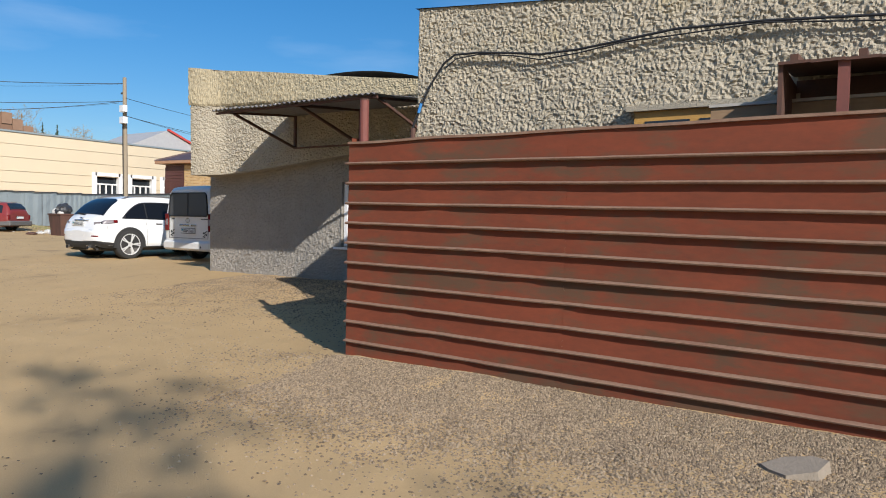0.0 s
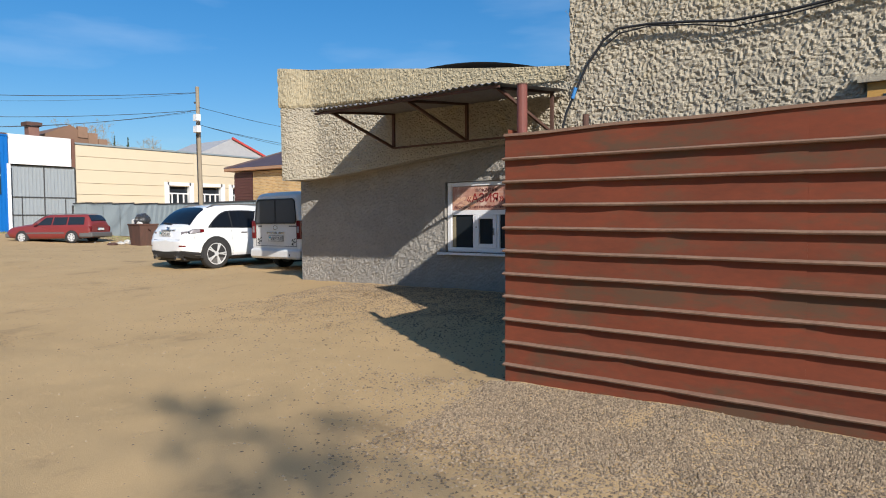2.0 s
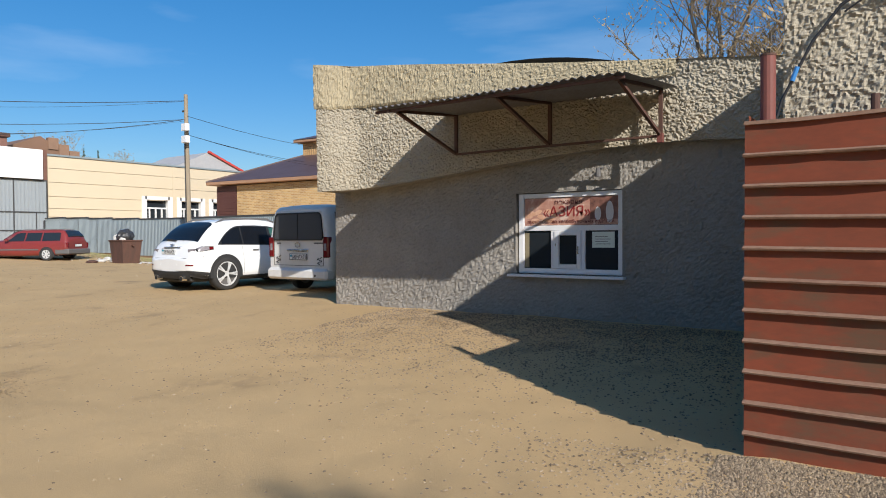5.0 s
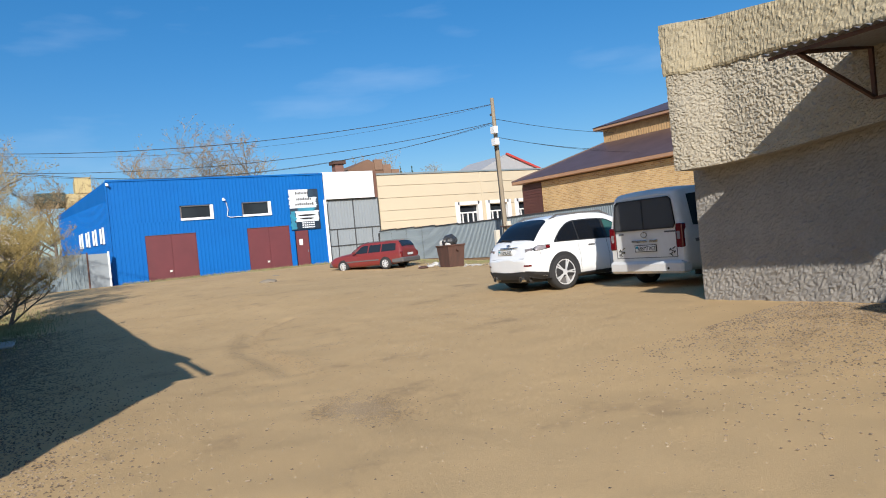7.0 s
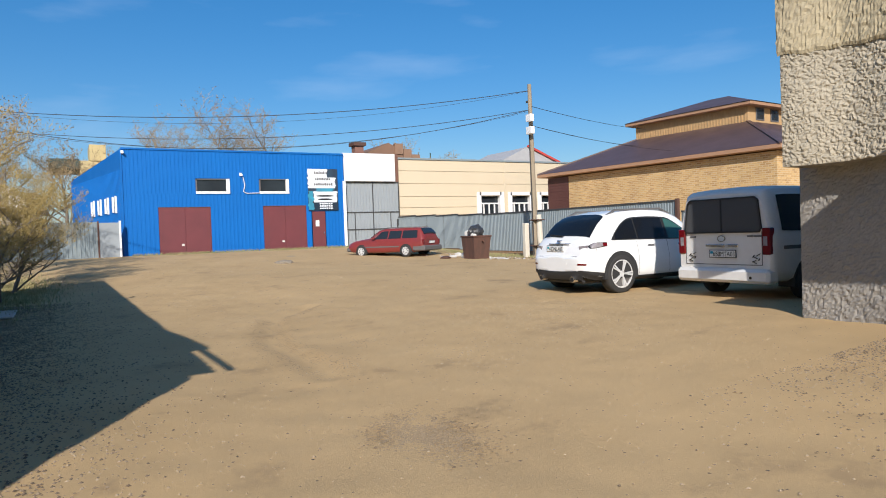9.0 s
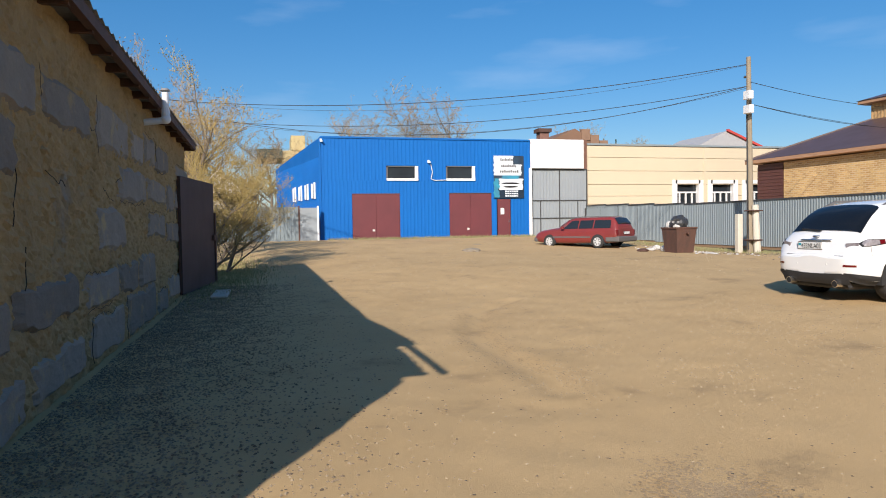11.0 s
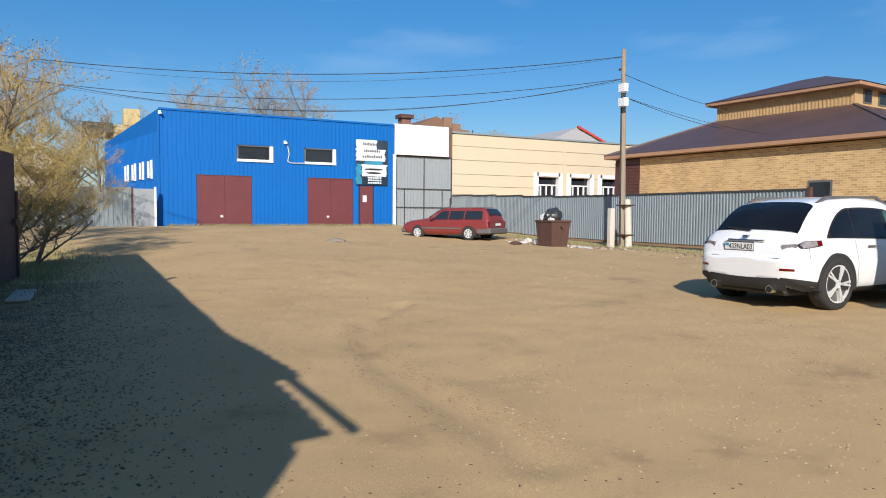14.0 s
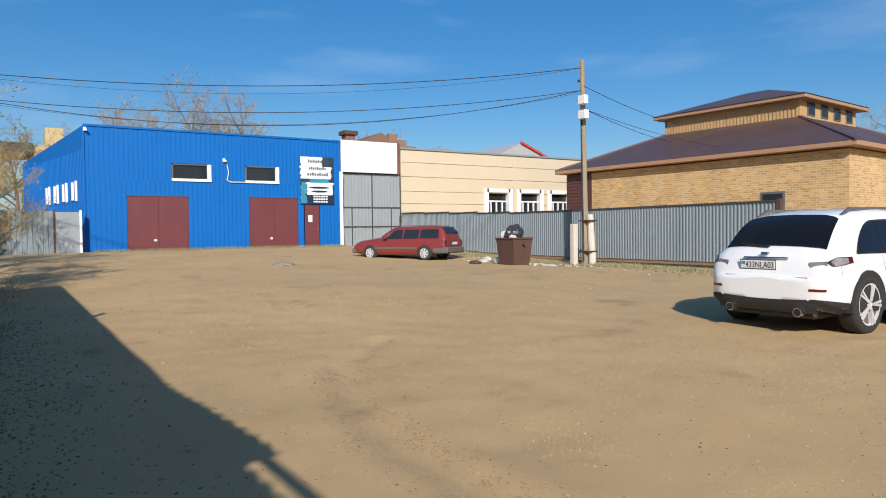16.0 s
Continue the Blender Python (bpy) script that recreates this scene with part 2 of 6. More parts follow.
def brick_material(name, a, b, mortar, brick=0.5, row=0.16):
    """Courses of long yellow bricks, laid out along the wall whichever way it runs."""
    m = bpy.data.materials.new(name)
    m.use_nodes = True
    n, l = m.node_tree.nodes, m.node_tree.links
    p = n["Principled BSDF"]
    p.inputs["Roughness"].default_value = 0.85
    tc, sep, add, com, tex = (n.new("ShaderNode" + k) for k in ("TexCoord", "SeparateXYZ", "Math", "CombineXYZ", "TexBrick"))
    l.new(tc.outputs["Object"], sep.inputs[0])
    l.new(sep.outputs["X"], add.inputs[0])
    l.new(sep.outputs["Y"], add.inputs[1])
    l.new(add.outputs[0], com.inputs["X"])
    l.new(sep.outputs["Z"], com.inputs["Y"])
    l.new(com.outputs[0], tex.inputs["Vector"])
    for key, value in (("Color1", (*a, 1)), ("Color2", (*b, 1)), ("Mortar", (*mortar, 1)), ("Scale", 1.0), ("Mortar Size", 0.016), ("Brick Width", brick), ("Row Height", row), ("Bias", -0.1)):
        tex.inputs[key].default_value = value
    t = n.new("ShaderNodeTexNoise")
    t.inputs["Scale"].default_value = 0.7
    t.inputs["Detail"].default_value = 5
    h = n.new("ShaderNodeHueSaturation")
    r = n.new("ShaderNodeMapRange")
    r.inputs["To Min"].default_value, r.inputs["To Max"].default_value = 0.75, 1.25
    l.new(tc.outputs["Object"], t.inputs["Vector"])
    l.new(t.outputs["Fac"], r.inputs["Value"])
    l.new(r.outputs[0], h.inputs["Value"])
    l.new(tex.outputs["Color"], h.inputs["Color"])
    l.new(h.outputs[0], p.inputs["Base Color"])
    k = n.new("ShaderNodeBump")
    k.inputs["Strength"].default_value, k.inputs["Distance"].default_value, k.invert = 0.5, 0.01, True
    l.new(tex.outputs["Fac"], k.inputs["Height"])
    l.new(k.outputs[0], p.inputs["Normal"])
    return m


M_BRICKWALL = brick_material("yellow_brick_courses", (0.59, 0.385, 0.16), (0.38, 0.215, 0.08), (0.56, 0.43, 0.26), 0.3, 0.105)


# ---- mesh helpers ----
def part(name, bm, material, parent=None, label="", smooth=False):
    """Links a bmesh as one mesh object under a thing or a part."""
    me = bpy.data.meshes.new(name)
    bm.normal_update()
    bm.to_mesh(me)
    bm.free()
    if smooth:
        me.polygons.foreach_set("use_smooth", [True] * len(me.polygons))
    me.materials.append(material)
    ob = new(name, me)
    ob.parent = parent
    if label:
        ob["label"] = label
    return ob


def thing(name, at, label, category, group="", kind="", rz=0.0):
    """An Empty at the base of a thing, whose parts are its children."""
    ob = new(name)
    ob.empty_display_size = 0.2
    ob.matrix_basis = pose(at[0], at[1], at[2], 0, 0, rz)
    return tagged(ob, label, category, group, kind)


def box(bm, x0, x1, y0, y1, z0, z1, bevel=0.0):
    m = Matrix.Translation(((x0 + x1) / 2, (y0 + y1) / 2, (z0 + z1) / 2)) @ Matrix.Diagonal((abs(x1 - x0), abs(y1 - y0), abs(z1 - z0), 1))
    made = bmesh.ops.create_cube(bm, size=1, matrix=m)["verts"]
    if bevel:
        edges = list({e for v in made for e in v.link_edges})
        bmesh.ops.bevel(bm, geom=edges, offset=bevel, segments=1, affect="EDGES")
    return bm


def boxed(*dims, bevel=0.0):
    return box(bmesh.new(), *dims, bevel=bevel)


def rod(bm, p, q, r, seg=8, r2=None):
    """A round bar from p to q."""
    p, q = Vector(p), Vector(q)
    d = q - p
    m = Matrix.Translation((p + q) / 2) @ d.to_track_quat("Z", "Y").to_matrix().to_4x4()
    bmesh.ops.create_cone(bm, cap_ends=True, segments=seg, radius1=r, radius2=r if r2 is None else r2, depth=d.length, matrix=m)
    return bm


def bar(bm, p, q, w, h=None):
    """A square bar from p to q."""
    p, q = Vector(p), Vector(q)
    d = q - p
    m = Matrix.Translation((p + q) / 2) @ d.to_track_quat("Z", "Y").to_matrix().to_4x4() @ Matrix.Diagonal((w, h or w, d.length, 1))
    bmesh.ops.create_cube(bm, size=1, matrix=m)
    return bm


def sheet_mesh(bm, point, nu, nv):
    """A grid of (nu + 1) x (nv + 1) points; point(i, j) gives each place."""
    vs = [[bm.verts.new(point(i, j)) for j in range(nv + 1)] for i in range(nu + 1)]
    for i in range(nu):
        for j in range(nv):
            bm.faces.new((vs[i][j], vs[i + 1][j], vs[i + 1][j + 1], vs[i][j + 1]))
    return vs


def wire(name, pts, r, material, parent=None, label="", category=""):
    c = bpy.data.curves.new(name, "CURVE")
    c.dimensions, c.bevel_depth, c.bevel_resolution = "3D", r, 1
    s = c.splines.new("POLY")
    s.points.add(len(pts) - 1)
    for k, p in zip(s.points, pts):
        k.co = (*p, 1)
    c.materials.append(material)
    ob = new(name, c)
    ob.parent = parent
    return tagged(ob, label, category)


def step(lo, hi, v):
    u = min(max((v - lo) / (hi - lo), 0), 1)
    return u * u * (3 - 2 * u)


RUT = [(-21.5, 5.5), (-20.3, 4.4), (-19.3, 4.0), (-18.0, 3.6), (-17.0, 3.45), (-15.7, 3.5), (-14.4, 3.4)]


def rut_depth(x, y):
    """A shallow wheel rut that curves across the yard."""
    if not (-26 < x < -8 and 1 < y < 9):
        return 0.0
    best = 9.0
    for (ax, ay), (bx, by) in zip(RUT, RUT[1:]):
        ux, uy = bx - ax, by - ay
        s = min(max(((x - ax) * ux + (y - ay) * uy) / (ux * ux + uy * uy), 0), 1)
        best = min(best, math.hypot(x - ax - s * ux, y - ay - s * uy))
    return 0.04 * math.exp(-(best / 0.17) ** 2) - 0.014 * math.exp(-((best - 0.35) / 0.14) ** 2)


def ground_z(x, y):
    bank = 0.09 * math.exp(-((y - 5.1) / 0.45) ** 2) * step(-5.6, -4.2, x)
    return bank - rut_depth(x, y) + 0.34 * step(2.5, 11.5, y + 0.5 * max(0, -x - 22)) + 0.08 * step(22, 30, -x) + 0.5 * step(32, 49, -x)


# ---- ground: one sheet to the horizon ----
def spaced(lo, hi, d):
    inner = list(np.arange(lo, hi + d / 2, d))
    out = [d * 1.35 ** k for k in range(1, 34)]
    tail, s = [], 0
    for k in out:
        s += k
        if s > 900:
            break
        tail.append(s)
    return [lo - v for v in reversed(tail)] + inner + [hi + v for v in tail]


def build_ground():
    xs, ys = spaced(-52, 6, 0.13), spaced(-4, 24, 0.13)
    bm = bmesh.new()

    def place(i, j):
        x, y = xs[i], ys[j]
        z = ground_z(x, y)
        z += 0.03 * (noise.noise((x * 0.5, y * 0.5, 0.3))) + 0.014 * noise.noise((x * 1.9, y * 1.9, 4.1)) + 0.009 * noise.noise((x * 4, y * 4, 7.7))
        return (x, y, z)

    sheet_mesh(bm, place, len(xs) - 1, len(ys) - 1)
    return tagged(part("ground", bm, M_DIRT, smooth=True), "dry trodden beige dirt yard with ruts and scattered gravel", "ground", kind="structure")


build_ground()


# ---- red profiled sheet fence ----
def build_fence():
    fence = thing("sheet_fence", (-4.46, 5.08, 0), "rusty red oxide profiled steel fence with horizontal ribs on gravel", "fence")
    x0, x1, top = -4.46, 4.6, 2.24
    edges = [x0, -2.15, 0.1, 2.4, x1]
    for k in range(4):
        a, b = edges[k], edges[k + 1]
        bm = bmesh.new()
        nu, nv = int((b - a) / 0.1), 44
        for side in (0.0, 0.006):
            vs = sheet_mesh(bm, lambda i, j: (a + (b - a) * i / nu - x0, side + 0.004 * (k % 2) + 0.012 * noise.noise((a + (b - a) * i / nu, j * 0.09, 3.3)) + 0.004 * noise.noise((i * 0.5 + 17 * k, j * 0.5, 1.3)), 0.0 + top * j / nv), nu, nv)
        part("sheet", bm, M_RUST, fence, smooth=True)
    for k in range(10):
        z = 2.051 - 0.1949 * k
        bm = bmesh.new()
        nu = 100
        prof = [(0.0, 0.01), (-0.038, 0.002), (-0.044, -0.005), (-0.038, -0.016), (0.0, -0.02)]

        def place(i, j):
            x = x0 - 0.004 + (x1 - x0) * i / nu
            w = 0.0025 * noise.noise((x * 1.3, k * 3.1, 0.0)) + 0.0015 * noise.noise((x * 6, k * 3.1, 5.0))
            dent = 0.014 * math.exp(-((x - x0 - 0.5 - 0.31 * k % 1.9) / 0.12) ** 2)
            return (x - x0, prof[j][0] - 0.004 + w + dent, z + prof[j][1] + w * 1.2 - 0.011 * (x - x0))

        sheet_mesh(bm, place, nu, 4)
        part("rib", bm, M_DUST_RIB, fence, smooth=False)
    bm = bmesh.new()
    loop = [(-0.022, -0.011), (0.022, -0.011), (0.022, 0.011), (-0.022, 0.011), (-0.022, -0.011)]
    sheet_mesh(bm, lambda i, j: ((x1 - x0) * i / 60, loop[j][0], top + 0.008 + loop[j][1] + 0.009 * noise.noise((i * 0.22, 0, 9))), 60, 4)
    part("top_rail", bm, M_DUST_RIB, fence, "dusty bent top edge")
    for x in (0.06, 2.4, 4.7, 7.0):
        part("post", boxed(x - 0.03, x + 0.03, 0.03, 0.09, -0.1, 2.2), M_OXIDE_POST, fence)
    bm = bmesh.new()
    sheet_mesh(bm, lambda i, j: (0.02 + 0.008 * noise.noise((i, j * 0.5, 2)), 0.02 + 1.2 * i / 8, 2.3 * j / 20), 8, 20)
    part("return_sheet", bm, M_RUST, fence)
    post = thing("steel_post", (-4.34, 5.165, 0.1), "red primed round steel pipe post behind the fence end", "post")
    part("pipe", rod(bmesh.new(), (0, 0, -0.1), (0, 0, 2.57), 0.045, 14), M_OXIDE_POST, post, smooth=False)
    part("cap", rod(bmesh.new(), (0, 0, 2.57), (0, 0, 2.582), 0.048, 14), M_RUST_DARK, post)
    stub = thing("pipe_stub", (-3.77, 5.2, 0.1), "short rusty pipe standing behind the fence", "post")
    part("pipe", rod(bmesh.new(), (0, 0, -0.1), (0, 0, 2.27), 0.025, 10), M_RUST_DARK, stub)


build_fence()


# ---- stucco walls ----
def rough_wall(name, material, parent, nu, nv, place, amp, seed=0.0, scale=9.0, label=""):
    """A rendered wall face whose flung stucco stands out from the plane; place(u, v) gives (point, normal)."""
    bm = bmesh.new()

    def put(i, j):
        p, nrm = place(i / nu, j / nv)
        p = Vector(p)
        q = Vector((0.74 * p.x - 0.49 * p.y + 0.46 * p.z, 0.62 * p.x + 0.72 * p.y - 0.31 * p.z, -0.27 * p.x + 0.49 * p.y + 0.83 * p.z)) * scale + Vector((seed, 0, 0))
        q += 0.45 * noise.noise_vector(q * 0.8)
        h = amp * (0.45 * noise.noise(q) + 0.8 * abs(noise.noise(q * 1.6)) + 0.75 * noise.noise(q * 2.5) + 0.35 * noise.noise(q * 4.1) + 0.5 * noise.noise(p * 1.7))
        edge = min(i, nu - i, j, nv - j)
        return p + Vector(nrm) * (h if edge else h * 0.4)

    sheet_mesh(bm, put, nu, nv)
    return part(name, bm, material, parent, label)


def build_annex():
    b = thing("stucco_annex", (-4.4, 6.15, 0.1), "tall annex with thickly flung grey-beige stucco walls", "building")
    ox, oy, oz = 4.4, -6.15, -0.1
    top = lambda x: 3.84 - 0.1 * (x + 4.4)
    rough_wall("wall", M_STUCCO, b, 620, 300, lambda u, v: ((12.4 * u * 0.6, 0.0, top(-4.4 + 12.4 * u * 0.6) * v - 0.1), (0, -1, 0)), 0.022, 3.0, 16)
    rough_wall("wall", M_STUCCO, b, 100, 80, lambda u, v: ((0.0, 6.0 * (1 - u), 3.74 * v - 0.1 + 0.0 * u), (-1, 0, 0)), 0.026, 9.0, 13)
    bm = bmesh.new()
    sheet_mesh(bm, lambda i, j: (-0.04 + 7.5 * i / 8, -0.03 + 6.0 * j / 4, top(-4.4 + 7.5 * i / 8) - 0.1), 8, 4)
    part("roof", bm, M_TAR, b)
    part("back_wall", boxed(0.05, 7.4, 5.9, 6.0, -0.1, 2.9), M_STUCCO_GREY, b)
    part("back_wall", boxed(7.35, 7.45, 0.05, 5.9, -0.1, 2.9), M_STUCCO_GREY, b)
    # small window low behind the fence
    w = part("window", boxed(2.46, 3.75, -0.06, -0.03, 1.35, 2.42), M_ORANGE, b, "ochre painted wooden window frame")
    part("pane", boxed(2.56, 2.95, -0.068, -0.061, 1.42, 2.33), M_GLASS, w)
    part("pane", boxed(3.03, 3.3, -0.068, -0.061, 1.42, 2.33), M_GLASS, w)
    part("shade_lintel", boxed(2.4, 3.8, -0.11, -0.02, 2.42, 2.47), M_STUCCO, b)
    # cable along the wall with a bend at the corner
    pts = []
    for x, z in ((-4.47, 2.3), (-4.4, 2.55), (-4.2, 2.95), (-4.02, 3.18), (-3.88, 3.26), (-3.6, 3.25), (-3.2, 3.2), (-2.9, 3.15), (-2.5, 3.15), (-2.1, 3.18), (-1.6, 3.22), (-0.9, 3.19), (-0.1, 3.12), (1.5, 3.0), (3, 2.9)):
        pts.append((x, 6.08, z))
    wire("wall_cable", pts, 0.012, M_CABLE, label="black cable pinned along the stucco wall", category="cable")
    wire("wall_cable", [(x + 0.02, 6.075, z - 0.035 + 0.02 * math.sin(x * 5)) for x, y, z in pts[3:]], 0.007, M_CABLE, label="thin black cable sagging along the stucco wall", category="cable")
    tie = thing("cable_tie", (-4.33, 6.07, 2.68), "blue tape wound round the wall cable", "tape")
    part("tape", rod(bmesh.new(), (0, 0, 0), (0.035, 0, 0.1), 0.017, 8), mat("blue_tape", (0.05, 0.25, 0.6), bump=0), tie)
    # dark lean-to shelter behind the fence
    s = thing("lean_to", (-0.66, 5.15, -0.23), "dark rusty lean-to roof on a red steel post behind the fence", "shelter")
    bm = bmesh.new()
    for i in range(22):
        bar(bm, (0.1 + 0.2 * i, 0.02, 2.86 - 0.005 * i), (0.1 + 0.2 * i, 1.0, 2.96 - 0.005 * i), 0.2, 0.02)
        if i % 2 == 0:
            bar(bm, (0.1 + 0.2 * i, 0.02, 2.89 - 0.005 * i), (0.1 + 0.2 * i, 1.0, 2.99 - 0.005 * i), 0.05, 0.05)
    part("roof_sheet", bm, M_RUST_DARK, s)
    part("side_sheet", boxed(0.0, 0.03, 0.06, 0.95, 2.3, 2.86), M_RUST_DARK, s)
    part("back_sheet", boxed(0.03, 4.4, 0.9, 0.93, 0.0, 2.9), M_RUST_DARK, s)
    part("post", boxed(0.36, 0.43, 0.05, 0.12, 0, 2.85), M_OXIDE_POST, s)
    w = thing("leaning_board", (-1.22, 5.8, 0.0), "weathered board box with a pale top edge behind the fence", "board")
    part("board", boxed(0, 1.3, 0, 0.05, 0.1, 2.46), M_WOOD, w)
    part("edge", boxed(-0.01, 1.31, -0.02, 0.09, 2.462, 2.485), M_CONC, w)


build_annex()


def build_bakery():
    b = thing("bakery_building", (-12.55, 9.7, 0.3), "low bakery with grey rendered base and overhanging rough stucco top", "building")
    L = 8.3

    def over(u):
        return 0.64 - 0.28 * step(0, 0.1, u) - 0.18 * step(0.2, 0.75, u)

    def zlow(u):
        return 2.36 + 0.42 * step(0.0, 0.72, u) - 0.12 * step(0.75, 1, u) - 0.3

    def ztop(u):
        return 4.6 - 1.02 * u - 0.3 + 0.012 * math.sin(u * 9)

    # lower wall round the window opening
    wx0, wx1, wz0, wz1 = 3.88, 5.58, 0.66, 1.9
    for a, c, z0, z1 in ((0, wx0, -0.4, 2.6), (wx1, L, -0.4, 2.6), (wx0, wx1, -0.4, wz0), (wx0, wx1, wz1, 2.6)):
        rough_wall("wall", M_STUCCO_GREY, b, int((c - a) * 38), int((z1 - z0) * 38), lambda u, v: ((a + (c - a) * u, 0.0, z0 + (z1 - z0) * v), (0, -1, 0)), 0.022, 5, 10)
    rough_wall("wall", M_STUCCO_GREY, b, 60, 60, lambda u, v: ((0.0, 5 * (1 - u), -0.4 + 3.0 * v), (-1, 0, 0)), 0.02, 15)
    bm = bmesh.new()
    for a, c, z0, z1 in ((wx0 - 0.02, wx0, wz0, wz1), (wx1, wx1 + 0.02, wz0, wz1), (wx0, wx1, wz0 - 0.02, wz0), (wx0, wx1, wz1, wz1 + 0.02)):
        box(bm, a, c, -0.012, 0.2, z0, z1)
    part("reveal", bm, M_STUCCO_GREY, b)
    # upper wall, thrust out over the lower one
    rough_wall("parapet", M_STUCCO, b, 680, 160, lambda u, v: ((L * u + 0.18, -over(u) - 0.02 * v, zlow(u) + (ztop(u) - zlow(u)) * v), (0, -1, 0)), 0.028, 21, 13)
    rough_wall("parapet", M_STUCCO, b, 260, 140, lambda u, v: ((0.18, -over(0) + 0.01 + 5.0 * (1 - u) , zlow(0) + (ztop(0) - zlow(0)) * v), (-1, 0, 0)), 0.028, 31, 13)
    rough_wall("soffit", M_STUCCO_GREY, b, 100, 8, lambda u, v: ((L * u + 0.18, -over(u) * v + 0.02 * (1 - v), zlow(u) + 0.01), (0, 0, -1)), 0.012, 41)
    # yellowed coping band with a cracked lower edge
    bm = bmesh.new()
    nu = 300

    def band(i, j):
        u = i / nu * 0.75
        low = min(3.52 + 0.03 * noise.noise((u * 40, 0, 0)) - 0.25 * u, ztop(u) - 0.12)
        z = ztop(u) + 0.012 - (ztop(u) + 0.012 - low) * (1 - j / 18)
        x = L * u + 0.16
        h = 0.026 * (0.5 * noise.noise((x * 13, z * 13, 77)) + 1.1 * abs(noise.noise((x * 25, z * 25, 7))) + 0.5 * noise.noise((x * 48, z * 48, 7)))
        return (x, -over(u) - 0.055 - (h if 0 < j < 18 else h * 0.5 - (0.02 if j == 0 else -0.0)), z)

    sheet_mesh(bm, band, nu, 18)
    part("coping", bm, M_STUCCO_YELLOW, b, "yellowed stucco band along the parapet top")
    bm = bmesh.new()
    sheet_mesh(bm, lambda i, j: (L * i / 20 + 0.16, -over(i / 20) - 0.05 + 5.2 * j / 4, ztop(i / 20) + 0.004), 20, 4)
    part("roof", bm, M_STUCCO, b)
    bm = bmesh.new()
    sheet_mesh(bm, lambda i, j: (2.2 + 4.0 * i / 12, 0.5 + 2.5 * j / 3, ztop((2.2 + 4 * i / 12) / L) + 0.03 + 0.26 * math.sin(math.pi * i / 12) * (1 - 0.2 * j)), 12, 3)
    part("roof_felt", bm, M_TAR, b, "black roofing felt bulging over the parapet")
    part("inside", boxed(0.3, L, 0.9, 0.95, -0.3, 2.6), M_INSIDE, b)
    # window
    w = part("window", bmesh.new(), M_PVC, b, "white plastic window with a bakery banner")
    fx0, fx1, fz0, fz1, fy = wx0 + 0.02, wx1 - 0.01, wz0 + 0.01, wz1 - 0.01, 0.035
    W = fx1 - fx0

    def frame_box(a, c, z0, z1, y0=0.0, y1=0.07, name="frame_bar"):
        return part(name, boxed(a, c, fy + y0, fy + y1, z0, z1, bevel=0.006), M_PVC, w)

    frame_box(fx0, fx0 + 0.09, fz0, fz1)
    frame_box(fx1 - 0.07, fx1, fz0, fz1)
    frame_box(fx0 + 0.09, fx1 - 0.07, fz1 - 0.07, fz1)
    frame_box(fx0 + 0.09, fx1 - 0.07, fz0, fz0 + 0.08)
    zt = fz0 + 0.68
    frame_box(fx0 + 0.09, fx1 - 0.07, zt - 0.03, zt + 0.05)
    m1, m2 = fx0 + 0.58, fx0 + 1.07
    frame_box(m1 - 0.03, m1 + 0.03, fz0 + 0.08, zt - 0.03)
    frame_box(m2 - 0.03, m2 + 0.03, fz0 + 0.08, zt - 0.03)
    sash = [(m1 + 0.03, m1 + 0.1, fz0 + 0.08, zt - 0.03), (m2 - 0.1, m2 - 0.03, fz0 + 0.08, zt - 0.03), (m1 + 0.1, m2 - 0.1, fz0 + 0.08, fz0 + 0.15), (m1 + 0.1, m2 - 0.1, zt - 0.1, zt - 0.03)]
    for s in sash:
        frame_box(*s, y0=-0.015, y1=0.05, name="sash")
    for a, c, z0, z1 in ((fx0 + 0.09, m1 - 0.03, fz0 + 0.08, zt - 0.03), (m1 + 0.1, m2 - 0.1, fz0 + 0.15, zt - 0.1), (m2 + 0.03, fx1 - 0.07, fz0 + 0.08, zt - 0.03)):
        part("pane", boxed(a, c, fy + 0.03, fy + 0.036, z0, z1), M_GLASS, w)
    part("handle", boxed(m2 - 0.075, m2 - 0.055, fy - 0.05, fy - 0.02, fz0 + 0.3, fz0 + 0.42, bevel=0.004), M_CHROME, w, "grey window handle")
    part("handle", boxed(m1 + 0.05, m1 + 0.065, fy - 0.03, fy - 0.018, fz0 + 0.42, fz0 + 0.46), M_CHROME, w)
    part("curtain", boxed(fx0 + 0.1, fx0 + 0.17, fy + 0.02, fy + 0.027, fz0 + 0.09, zt - 0.06), mat("ochre_curtain", (0.3, 0.25, 0.15)), w, "ochre curtain edge")
    part("window_sill", boxed(fx0 - 0.13, fx1 + 0.06, -0.12, 0.06, fz0 - 0.05, fz0 - 0.01, bevel=0.006), M_PVC, w, "white projecting sill")
    note = thing("paper_notice", (-12.55 + m2 + 0.13, 9.7 + fy + 0.024, 0.3 + fz0 + 0.4), "pale green paper notice taped inside the window", "notice")
    part("sheet", boxed(0, 0.34, 0, 0.003, 0, 0.23), M_PAPER, note)
    for k in range(4):
        part("line", boxed(0.05, 0.28 - 0.04 * (k % 2), -0.003, -0.001, 0.05 + 0.035 * k, 0.058 + 0.035 * k), M_TRIM, note)
    # banner
    ban = thing("bakery_banner", (-12.55 + fx0 + 0.1, 9.7 + fy + 0.02, 0.3 + zt + 0.055), "printed bakery banner with bread picture and red lettering", "sign")
    bw, bh = fx1 - 0.07 - fx0 - 0.11, fz1 - 0.075 - zt - 0.055
